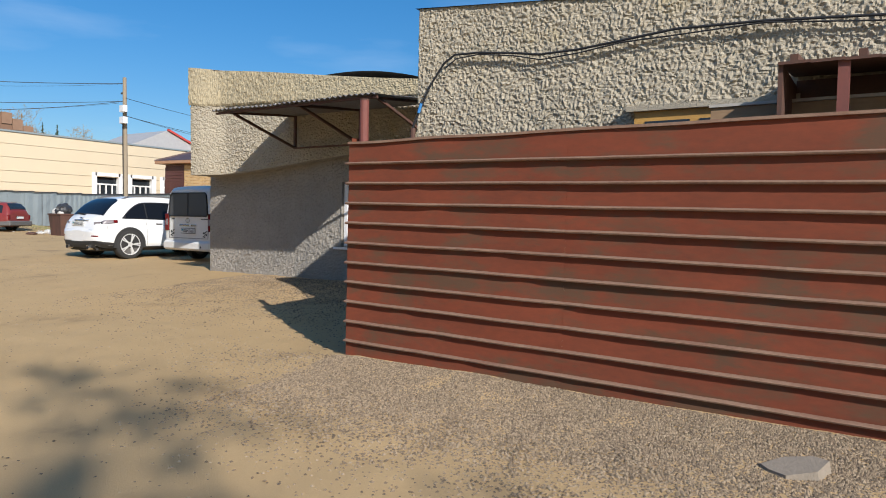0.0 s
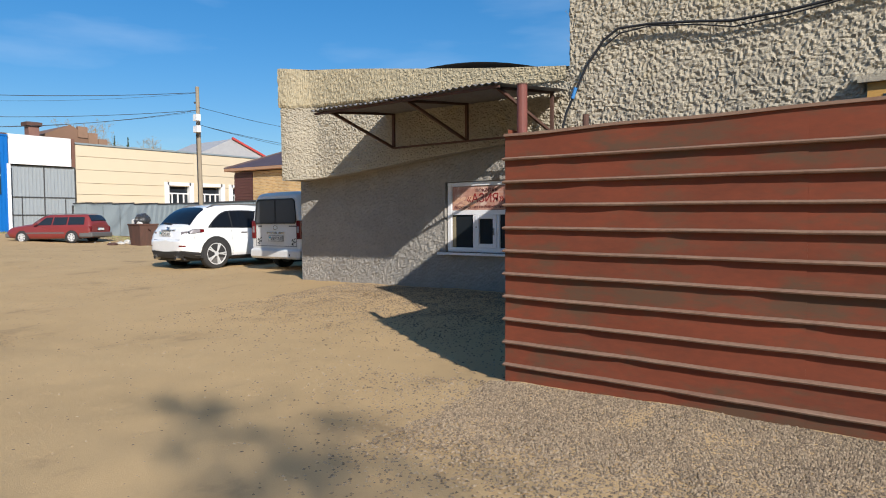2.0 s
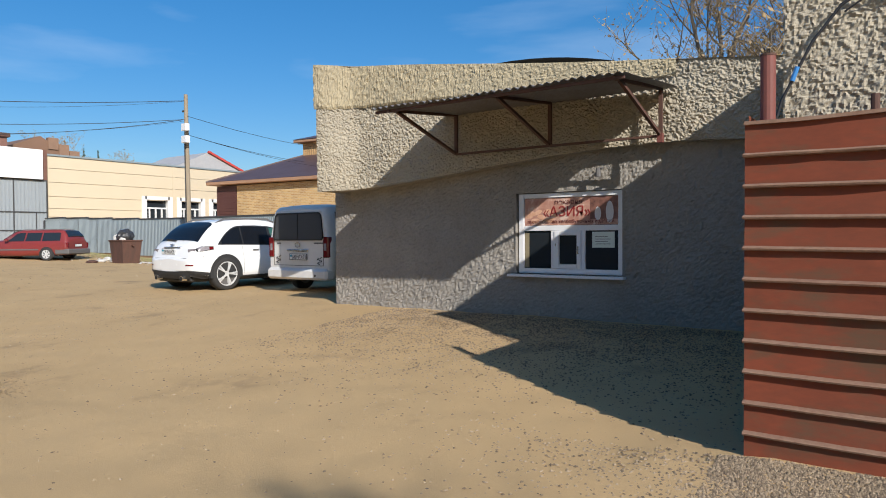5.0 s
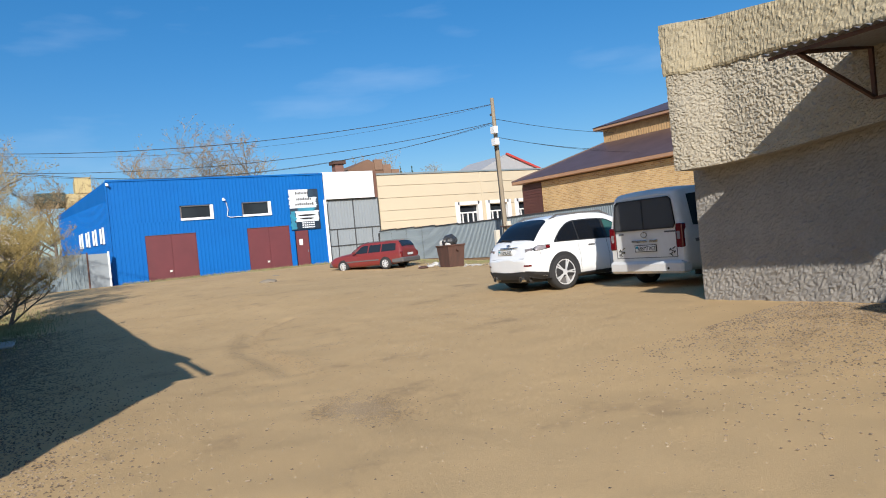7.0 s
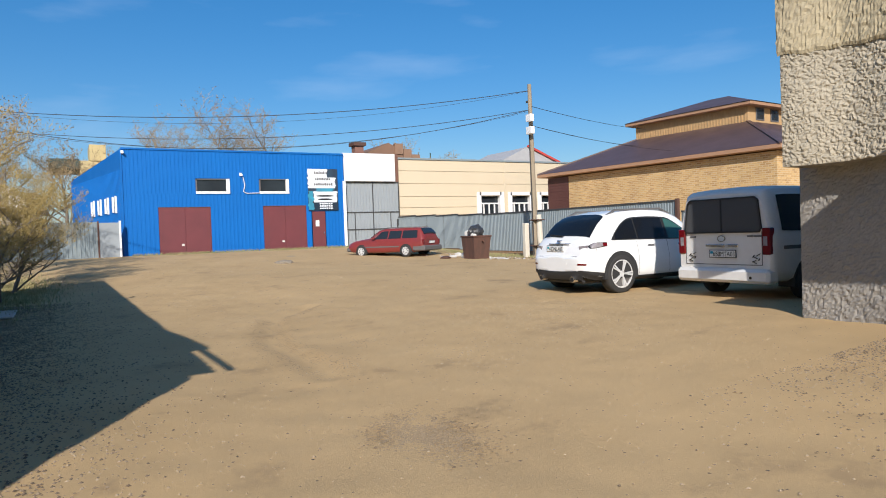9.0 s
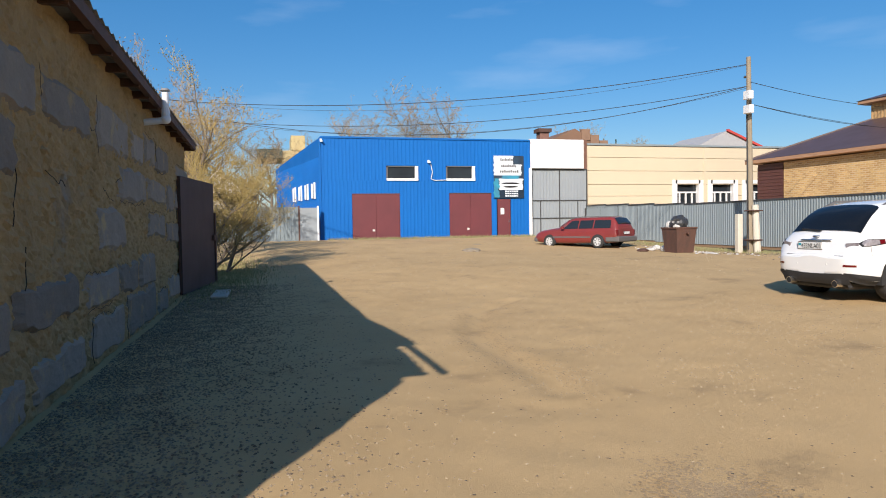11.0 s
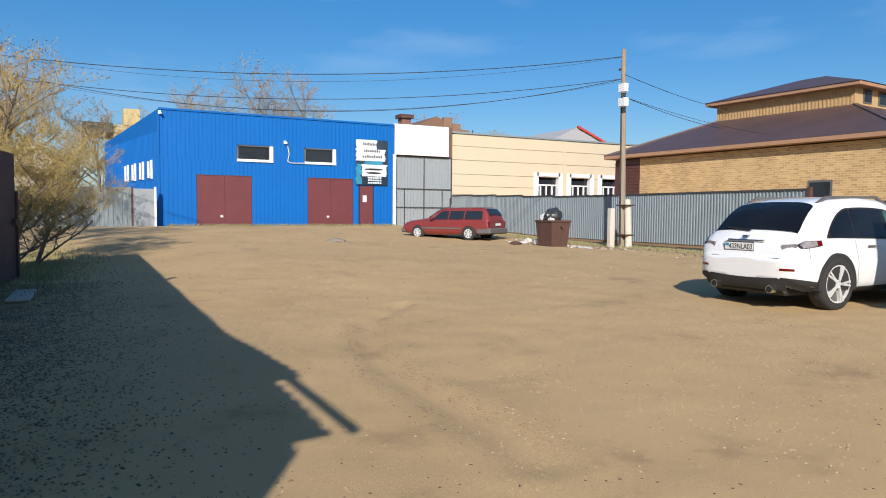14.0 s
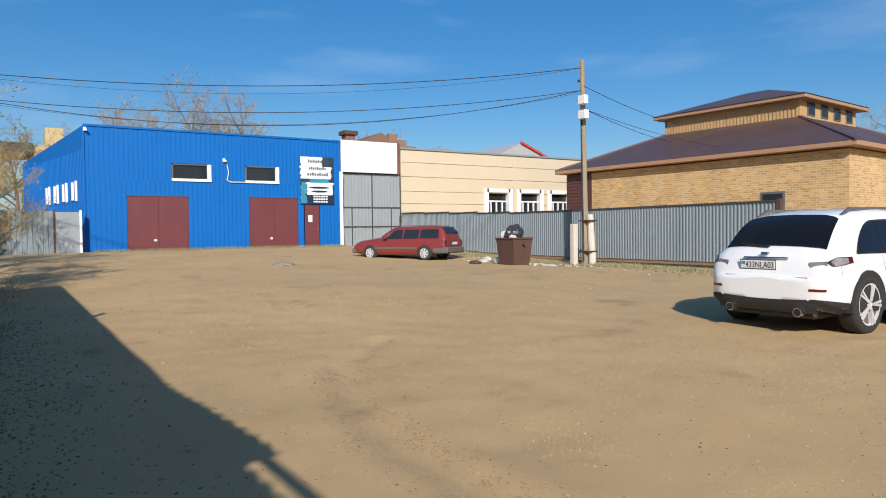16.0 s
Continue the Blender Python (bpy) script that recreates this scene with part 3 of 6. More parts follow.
    part("panel", boxed(0, bw, 0, 0.006, 0, bh), mat("banner_print", (0.36, 0.13, 0.09), (0.62, 0.4, 0.3), fine=9, coarse=5, rough=0.5, bump=0, stain=(0.7, 0.52, 0.42), stain_at=0.55, stain_scale=5), ban)
    part("photo", boxed(bw * 0.72, bw, -0.003, -0.001, 0.08, bh), mat("banner_photo", (0.1, 0.045, 0.035), (0.3, 0.14, 0.1), fine=14, coarse=7, rough=0.5, bump=0), ban)
    loaf = mat("banner_bread", (0.75, 0.5, 0.36), (0.55, 0.26, 0.14), fine=16, coarse=7, rough=0.5, bump=0)
    for k in range(9):
        bm = bmesh.new()
        bmesh.ops.create_uvsphere(bm, u_segments=12, v_segments=6, radius=1, matrix=pose(0.07 + 0.052 * k, -0.002, 0.14 + 0.07 * math.sin(k * 2.4), 0, 25 * math.sin(k * 1.7), 0) @ Matrix.Diagonal((0.07, 0.002, 0.035, 1)))
        part("bread_print", bm, loaf, ban)
    chef = mat("banner_white", (0.75, 0.72, 0.7), rough=0.6, bump=0)
    for x, z, w_, h_ in ((0.8, 0.11, 0.05, 0.1), (0.92, 0.1, 0.06, 0.16)):
        bm = bmesh.new()
        bmesh.ops.create_uvsphere(bm, u_segments=12, v_segments=6, radius=1, matrix=Matrix.Translation((bw * x, -0.004, z + h_ / 2)) @ Matrix.Diagonal((w_, 0.002, h_, 1)))
        part("white_shape", bm, chef, ban)

    def text(body, x, z, size, material, parent, depth=-0.006, stretch=1.0, name="lettering"):
        c = bpy.data.curves.new(name, "FONT")
        c.body, c.size, c.extrude, c.align_x = body, size, 0.0008, "CENTER"
        me = bpy.data.meshes.new_from_object(bpy.data.objects.new("tmp_text", c))
        me.materials.clear()
        me.materials.append(material)
        ob = new(name, me)
        ob.parent = parent
        ob.matrix_basis = pose(x, depth, z, 90, 0, 0) @ Matrix.Diagonal((stretch, 1, 1, 1))
        return ob

    red = mat("banner_red", (0.3, 0.02, 0.02), rough=0.5, bump=0)
    dark = mat("banner_dark_red", (0.12, 0.015, 0.015), rough=0.5, bump=0)
    text("пекарня", bw * 0.49, bh * 0.76, 0.1, dark, ban, stretch=1.15)
    text("«АЗИЯ»", bw * 0.47, bh * 0.32, 0.21, red, ban, stretch=1.0)
    text("производство хлебобулочных изделий", bw * 0.5, 0.03, 0.075, dark, ban, stretch=0.98)
    return text


text = build_bakery()


def build_awning():
    a = thing("awning", (-9.5, 9.3, 2.8), "corrugated metal awning on rusty angle-iron brackets over the bakery window", "awning")
    x0, x1, zo, zw, yo = -0.27, 3.35, 0.5, 0.68, -1.74
    bm = bmesh.new()
    n = 136
    for dz in (0.0, 0.008):
        sheet_mesh(bm, lambda i, j: (x0 + (x1 - x0) * i / n, yo * (1 - j / 8) + 0.16 * j / 8, zo + (zw - zo) * j / 8 + dz + 0.014 * math.sin(i * math.pi / 2) + 0.02 * noise.noise((i * 0.03, j * 0.3, 0))), n, 8)
    part("roof_sheet", bm, M_ZINC, a, "corrugated zinc sheet")
    for x in (0.0, 1.62, 3.2):
        part("bracket_post", bar(bmesh.new(), (x, -0.03, 0.02), (x, -0.03, zw - 0.03), 0.045), M_RUST_DARK, a)
        part("bracket_brace", bar(bmesh.new(), (x, -0.05, 0.04), (x, yo + 0.25, zo - 0.02), 0.04), M_RUST_DARK, a)
        part("rafter", bar(bmesh.new(), (x, -0.03, zw - 0.04), (x, yo + 0.05, zo - 0.03), 0.04), M_RUST_DARK, a)
    part("bottom_rail", bar(bmesh.new(), (0.0, -0.05, 0.03), (3.2, -0.05, 0.03), 0.05, 0.03), M_RUST_DARK, a)
    part("front_rail", bar(bmesh.new(), (x0 + 0.03, yo + 0.08, zo - 0.03), (x1 - 0.03, yo + 0.08, zo - 0.03), 0.035), M_RUST_DARK, a)
    part("end_plate", boxed(3.17, 3.24, -0.1, -0.02, -0.06, 0.06), M_OXIDE_POST, a)
    lamp = thing("wall_lamp", (-7.25, 9.5, 2.42), "small grey wall lamp under the awning", "lamp")
    part("holder", rod(bmesh.new(), (0, 0.18, 0.1), (0, 0, 0.06), 0.012, 6), M_TRIM, lamp)
    part("bulb_cover", rod(bmesh.new(), (0, 0, 0.07), (0, 0, -0.05), 0.03, 10, 0.045), M_TRIM, lamp)


build_awning()


# ---- block shed along the walk ----
M_CRACK = mat("dark_mortar_crack", (0.05, 0.038, 0.028), rough=0.95, bump=0)


def build_shed():
    s = thing("block_shed", (-9.2, -1.42, 0.0), "long shed of grey slag blocks in thick ochre mortar, in shade", "shed")
    L, H = 18.9, 3.97
    slope = -0.006

    def face(x):
        return -0.011 * -x

    rough_wall("wall", M_OCHRE, s, 330, 90, lambda u, v: ((-L + L * u, face(-L + L * u), -0.15 + (H + 0.15) * v), (0, 1, 0)), 0.05, 51, 5)
    rough_wall("wall", M_OCHRE, s, 60, 50, lambda u, v: ((0, face(0) - 6.5 * u, -0.15 + (H + 0.15 - 0.9 * u) * v), (1, 0, 0)), 0.03, 61, 5)
    part("back_wall", boxed(-L, 0, -6.6, -6.5, -0.15, 3.0), M_OCHRE, s)
    part("far_wall", boxed(-L - 0.1, -L, -6.5, -0.25, -0.15, 3.4), M_OCHRE, s)
    rng = random.Random(4)
    row_h = 0.74
    for r in range(6):
        x = -0.1 - (0.45 if r % 2 else 0.0)
        while x > -L + 0.8:
            w = rng.uniform(1.0, 3.1)
            if rng.random() < 0.8:
                lift = 0.16 * noise.noise((x * 0.35, r * 0.6, 8.0))
                z0, z1 = lift + r * row_h * 0.93 + rng.uniform(0, 0.1), lift + (r + 1) * row_h * 0.93 - rng.uniform(0.04, 0.22)
                if z1 < H - 0.15:
                    bm = bmesh.new()
                    nu, nv = 14, 8
                    lo = rng.random() * 40
                    cut = rng.uniform(0.02, 0.12)

                    def put(i, j):
                        u, v = i / nu, j / nv
                        px = x - w + (w - 0.06) * u + 0.09 * noise.noise((lo, v * 4, u * 2)) + 0.04 * noise.noise((lo, v * 11, u * 5))
                        pz = z0 + (z1 - z0) * v + 0.08 * noise.noise((u * 4, lo, v)) + 0.035 * noise.noise((u * 12, lo, v * 3))
                        rim = i in (0, nu) or j in (0, nv)
                        bulge = -0.01 if rim else 0.05 + 0.016 * noise.noise((px * 4, pz * 4, lo)) + 0.008 * noise.noise((px * 13, pz * 13, lo))
                        return (px, face(px) + bulge, pz)

                    sheet_mesh(bm, put, nu, nv)
                    part("block", bm, M_BLOCK, s, smooth=False)
                    for edge in ([(i, 0) for i in range(nu + 1)], [(nu, j) for j in range(nv + 1)], [(i, nv) for i in range(nu + 1)]):
                        if rng.random() < 0.3:
                            cut0 = rng.randrange(0, len(edge) // 2)
                            line = []
                            for i, j in edge[cut0:]:
                                q = put(i, j)
                                line.append((q[0] + rng.uniform(-0.015, 0.015), q[1] + 0.05, q[2] + rng.uniform(-0.015, 0.015)))
                            wire("crack", line, rng.uniform(0.002, 0.005), M_CRACK, s)
            x -= w + rng.uniform(0.04, 0.24)
    for k in range(10):
        x, z = rng.uniform(-L + 1, -1), rng.uniform(0.2, 3.6)
        run, pts = rng.random() < 0.5, []
        for i in range(9):
            pts.append((x, face(x) + 0.032, z))
            x += rng.uniform(-0.05, 0.05) if run else rng.uniform(0.05, 0.13)
            z += rng.uniform(0.04, 0.11) if run else rng.uniform(-0.05, 0.05)
        wire("crack", [p for p in pts if p[2] < 3.8], rng.uniform(0.003, 0.005), M_CRACK, s)
    # corrugated roof edge on rafters; the last bay by the yard has a shorter sheet and a bare purlin
    def eave(x):
        return 0.24 if x > -1.9 else 0.32 + face(x) + 0.24 * step(-5.3, -2.2, x)

    bm = bmesh.new()
    n = 260

    def roof_point(i, j, dz):
        x = -0.1 - (L + 0.3) * i / n
        return (x, eave(x) - 6.9 * j / 4, H + 0.1 + dz - 1.0 * j / 4 + 0.025 * math.sin(i * math.pi * 0.5) + 0.04 * noise.noise((i * 0.04, j, 0)))

    for dz in (0, 0.012):
        sheet_mesh(bm, lambda i, j: roof_point(i, j, dz), n, 4)
    part("roof", bm, M_ZINC, s, "corrugated grey roof sheets")
    part("eave_board", bar(bmesh.new(), (-2.0, 0.24, H + 0.0), (-L - 0.3, 0.24 + face(-L), H - 0.0), 0.1, 0.14), M_RUST_DARK, s, "dark eave board")
    for k in range(20):
        x = -0.5 - k * 0.98
        part("rafter", boxed(x - 0.04, x + 0.04, face(x) - 0.5, face(x) + (0.2 if k < 2 else 0.26), H - 0.1, H + 0.02), M_RUST_DARK, s)
    part("purlin", bar(bmesh.new(), (-3.4, 0.42, H + 0.04), (-0.2, 0.49, H + 0.05), 0.07), M_WOOD, s, "bare projecting purlin")
    # flue
    f = thing("flue_pipe", (-21.4, -1.6, 3.5), "white plastic flue elbow rising past the shed eave", "pipe")
    part("pipe", rod(bmesh.new(), (0.0, -0.08, 0.1), (0.0, 0.42, 0.16), 0.06, 14), M_PVC, f, smooth=False)
    bm = bmesh.new()
    bmesh.ops.create_uvsphere(bm, u_segments=14, v_segments=8, radius=0.09, matrix=Matrix.Translation((0, 0.44, 0.18)))
    part("elbow", bm, M_PVC, f, smooth=True)
    part("pipe", rod(bmesh.new(), (0, 0.44, 0.18), (0, 0.44, 0.66), 0.06, 14), M_PVC, f)
    part("collar", rod(bmesh.new(), (0, 0.44, 0.24), (0, 0.44, 0.36), 0.075, 14), M_PVC, f)
    part("cap", rod(bmesh.new(), (0, 0.44, 0.69), (0, 0.44, 0.73), 0.09, 14, 0.065), M_ZINC, f)
    # brown steel leaf standing open at the end
    g = thing("steel_gate_leaf", (-26.6, -1.55, 0.05), "brown steel gate leaf standing open against the shed", "gate")
    g.matrix_basis = pose(-25.9, -1.5, 0.05, 0, 0, 171)
    part("leaf", boxed(0, 3.3, -0.02, 0.02, 0.02, 2.95), M_BROWNGATE, g)
    for a in (0.0, 1.6, 3.24):
        part("stile", boxed(a, a + 0.06, 0.02, 0.06, 0.02, 2.95), M_RUST_DARK, g)
    part("post", boxed(3.3, 3.42, -0.06, 0.06, -0.05, 2.1), M_RUST_DARK, g)
    part("lock", boxed(3.0, 3.36, -0.1, -0.03, 1.3, 1.45), M_RUST_DARK, g)
    c = thing("concrete_scrap", (-26.0, -0.6, 0.02), "broken pale concrete slab lying by the gate", "slab")
    bm = boxed(-0.9, 0.9, -0.2, 0.2, 0.0, 0.06, bevel=0.02)
    part("slab", bm, M_CONC, c)


build_shed()


# ---- blue workshop ----
def ribbed(bm, p, q, z0, z1, pitch=0.2, depth=0.03, normal=(0, 1, 0), flat=0.55):
    """Trapezoid-profiled sheeting from p to q (plan points), standing z0 to z1."""
    p, q, nrm = Vector((*p, 0)), Vector((*q, 0)), Vector(normal)
    n = max(1, int((q - p).length / pitch))
    pts = []
    for i in range(n):
        for f, d in ((0, 0), (flat * 0.9, 0), (flat, 1), (0.9, 1)):
            pts.append((p + (q - p) * ((i + f) / n)) + nrm * depth * d)
    pts.append(q.copy())
    lo = [bm.verts.new((v.x, v.y, z0)) for v in pts]
    hi = [bm.verts.new((v.x, v.y, z1)) for v in pts]
    for i in range(len(pts) - 1):
        bm.faces.new((lo[i], lo[i + 1], hi[i + 1], hi[i]))
    return bm


def build_blue():
    b = thing("blue_workshop", (-49, 3.65, 0.9), "bright blue profiled-metal workshop with two maroon garage gates", "building")
    X, N = 0.0, (1, 0, 0)
    W, H = 13.35, 6.15
    # local: facade runs along +y at x = 0; openings are left free
    gates = [(1.85, 4.78, 2.8), (7.93, 10.7, 2.82)]
    door = (11.05, 12.0, 2.42)
    wins = [(3.97, 5.95, 3.58, 4.48), (7.74, 9.62, 3.58, 4.5)]
    cuts = [0, 1.85, 4.78, 7.93, 10.7, 11.05, 12.0, W]
    tops = {(1.85, 4.78): 2.8, (7.93, 10.7): 2.82, (11.05, 12.0): 2.42}
    for a, c in zip(cuts, cuts[1:]):
        z0 = tops.get((a, c), -0.4)
        part("wall_sheet", ribbed(bmesh.new(), (X, a), (X, c), z0, 3.58, 0.22, 0.012, N), M_BLUE, b)
    xs = [0, 3.97, 5.95, 7.74, 9.62, W]
    for k, (a, c) in enumerate(zip(xs, xs[1:])):
        if k in (1, 3):
            part("wall_sheet", ribbed(bmesh.new(), (X, a), (X, c), 4.5, H, 0.22, 0.012, N), M_BLUE, b)
        else:
            part("wall_sheet", ribbed(bmesh.new(), (X, a), (X, c), 3.58, H, 0.22, 0.012, N), M_BLUE, b)
    bm = bmesh.new()
    ribbed(bm, (-13, -2.4), (0, 0), -0.4, 5.0, 0.25, 0.025, (0.18, -0.98, 0))
    v = [bm.verts.new(p) for p in ((-13, -2.4, 5.0), (0, 0, 5.0), (0, 0, H), (-13, -2.4, 5.35))]
    bm.faces.new(v)
    part("side_wall", bm, M_BLUE, b)
    bm = bmesh.new()
    v = [bm.verts.new(p) for p in ((-13, -2.4, 5.35), (0, 0, H), (0, W, H), (-13, W, 5.35))]
    bm.faces.new(v)
    part("roof", bm, M_GREYSHEET, b)
    part("back_wall", boxed(-13.1, -13, -2.4, W, -0.4, 5.3), M_BLUE, b)
    part("side_wall", boxed(-13, -0.02, W - 0.05, W, -0.4, 5.3), M_BLUE, b)
    part("coping", bar(bmesh.new(), (0.03, 0, H + 0.02), (0.03, W, H + 0.02), 0.06, 0.1), M_BLUE, b)
    part("corner_trim", boxed(0.0, 0.06, -0.05, 0.03, -0.4, H), M_BLUE, b)
    part("corner_trim", boxed(0.0, 0.06, W - 0.1, W + 0.1, -0.4, 4.4), M_WHITE, b, "white corner strip")
    for a, c, h in gates:
        g = part("garage_gate", boxed(-0.06, -0.02, a, c, -0.3, h), M_MAROON, b, "maroon steel double gate")
        mid = (a + c) / 2
        for y0, y1 in ((a + 0.05, mid - 0.012), (mid + 0.012, c - 0.05)):
            part("leaf", boxed(-0.02, 0.005, y0, y1, -0.06, h - 0.05, bevel=0.004), M_MAROON, g)
        part("gate_frame", boxed(-0.02, 0.02, a, c, h - 0.04, h), M_RUST_DARK, g)
        part("lock", boxed(0.005, 0.03, mid - 0.25, mid - 0.1, 0.5, 0.62), M_LITTER, g, "pale scuffed patch")
    d = part("door", boxed(-0.03, 0.0, door[0] + 0.05, door[1] - 0.03, -0.05, door[2]), M_MAROON, b, "maroon steel door")
    part("paper", boxed(0.001, 0.006, door[0] + 0.25, door[0] + 0.5, 1.45, 1.85), M_PLATE, d)
    part("handle", boxed(0.0, 0.05, door[1] - 0.16, door[1] - 0.12, 0.95, 1.1), M_CHROME, d)
    for a, c, z0, z1 in wins:
        w = part("window", boxed(-0.1, -0.06, a, c, z0, z1), M_INSIDE, b, "white framed strip window")
        part("pane", boxed(-0.055, -0.045, a + 0.08, c - 0.2, z0 + 0.14, z1 - 0.06), M_GLASS, w)
        part("window_frame", boxed(-0.05, 0.05, a, a + 0.08, z0, z1), M_TRIM, w)
        part("window_frame", boxed(-0.05, 0.06, c - 0.2, c, z0, z1), M_WHITE, w)
        part("window_sill", boxed(-0.05, 0.08, a, c, z0, z0 + 0.14), M_WHITE, w)
        part("window_frame", boxed(-0.05, 0.05, a, c, z1 - 0.06, z1), M_TRIM, w)
    # small casements standing open on the side wall
    d = Vector((-13, -2.4, 0)).normalized()
    nrm = Vector((d.y, -d.x, 0))
    if nrm.y > 0:
        nrm = -nrm
    for k in range(4):
        s = 1.3 + 1.75 * k
        w = part("side_window", bmesh.new(), M_WHITE, b, "small white casement")
        bm = bmesh.new()
        p = d * s
        bar(bm, p + nrm * 0.05 + Vector((0, 0, 2.55)), p + nrm * 0.05 + Vector((0, 0, 3.55)), 0.3, 0.1)
        part("casement", bm, M_WHITE, w)
        bm = bmesh.new()
        q = d * (s + 0.62)
        bar(bm, q + nrm * 0.05 + Vector((0, 0, 2.6)), q + nrm * 0.05 + Vector((0, 0, 3.5)), 0.42, 0.1)
        part("casement", bm, M_WHITE, w)
    # wall sign: a dark and white printed board with unreadable lines
    s = thing("wall_sign", (-48.94, 14.5, 4.32), "printed dark and white car service sign board", "sign")
    part("board", boxed(0, 0.03, 0, 2.02, 0, 1.75), mat("sign_print_dark", (0.02, 0.03, 0.05), (0.03, 0.06, 0.09), fine=3, coarse=1.5, rough=0.4, bump=0), s)
    white = mat("sign_print_white", (0.75, 0.78, 0.8), (0.6, 0.66, 0.7), fine=4, coarse=2, rough=0.4, bump=0)
    teal = mat("sign_print_teal", (0.03, 0.3, 0.42), (0.04, 0.2, 0.3), fine=4, coarse=2, rough=0.4, bump=0)
    part("board", boxed(0, 0.03, 0, 2.02, -0.95, 0), mat("sign_print_navy", (0.015, 0.03, 0.05), bump=0, rough=0.4), s)

    def print_shape(z0, z1, left, right, material, depth, seed):
        """A ragged printed field between two edges."""
        bm = bmesh.new()
        sheet_mesh(bm, lambda i, j: (depth, (left, right)[i] + 0.16 * (noise.noise((j * 0.5, seed, i * 7.0)) if j % 12 else 0), z0 + (z1 - z0) * j / 12), 1, 12)
        part("print_field", bm, material, s)

    print_shape(0.98, 1.75, 0.0, 1.3, white, 0.033, 1.0)
    print_shape(0.5, 1.2, 0.0, 1.85, white, 0.034, 2.0)
    print_shape(-0.42, 0.3, 0.35, 1.95, white, 0.034, 3.0)
    print_shape(-0.9, 0.3, 0.0, 0.35, teal, 0.035, 4.0)
    print_shape(0.28, 0.5, 0.55, 1.7, teal, 0.035, 5.0)
    for k, (a, c_, z) in enumerate(((0.45, 1.35, 1.42), (0.5, 1.55, 1.02), (0.4, 1.7, 0.68))):
        bm = bmesh.new()
        for i in range(9):
            y = a + (c_ - a) * i / 9
            box(bm, 0.037, 0.039, y, y + (c_ - a) / 9 * 0.72, z, z + (0.13 if (i * 5 + k) % 3 else 0.17))
        part("text_line", bm, M_TRIM, s)
    for z, w_ in ((0.0, 0.62), (-0.22, 0.5)):
        bm = bmesh.new()
        bmesh.ops.create_uvsphere(bm, u_segments=16, v_segments=8, radius=1, matrix=Matrix.Translation((0.036, 1.12, z)) @ Matrix.Diagonal((0.003, w_, 0.06, 1)))
        part("print_shape", bm, M_INK, s)
    for k in range(3):
        bm = bmesh.new()
        for i in range(6):
            box(bm, 0.031, 0.035, 0.75 + 0.15 * i, 0.87 + 0.15 * i, -0.85 + 0.15 * k, -0.76 + 0.15 * k)
        part("text_line", bm, white, s)
    for k, (y, z) in enumerate(((10.3, 5.55), (3.75, 6.75))):
        c = thing("wall_camera", (-48.9, y, z), "small white security camera on the blue wall", "camera")
        part("body", boxed(0.0, 0.2, -0.05, 0.05, 0, 0.1, bevel=0.015), M_WHITE, c)
        part("bracket", boxed(-0.08, 0.02, -0.1, 0.02, 0.02, 0.2), M_WHITE, c)
    wire("wall_cable", [(-48.9, 10.4, 5.5), (-48.92, 10.5, 5.0), (-48.92, 10.4, 4.6), (-48.92, 10.6, 4.5), (-48.92, 11.4, 4.52)], 0.025, M_WHITE, label="white cable looped on the blue wall", category="cable")
    # low sheet fence and wicket at the corner
    f = thing("sheet_fence", (-48.4, -3.2, 0.8), "light grey profiled sheet fence with a wicket", "fence")
    part("sheet", ribbed(bmesh.new(), (0, 0), (0, 3.2), 0.05, 2.05, 0.2, 0.03, N), M_GREYSHEET, f)
    part("sheet", ribbed(bmesh.new(), (0, 3.2), (0, 5.5), 0.05, 2.1, 0.2, 0.03, N), M_GREYSHEET, f)
    wk = part("wicket", boxed(0.0, 0.04, 5.55, 6.6, 0.1, 2.05), M_GREYGATE, f, "grey steel wicket")
    part("wicket_post", boxed(-0.04, 0.08, 5.48, 5.56, 0, 2.15), M_RUST_DARK, wk)
    part("wicket_post", boxed(-0.04, 0.08, 6.56, 6.66, 0, 2.15), M_WHITE, wk)
    part("step", boxed(-0.2, 0.5, 5.3, 6.6, -0.1, 0.08), M_CONC, f)


build_blue()


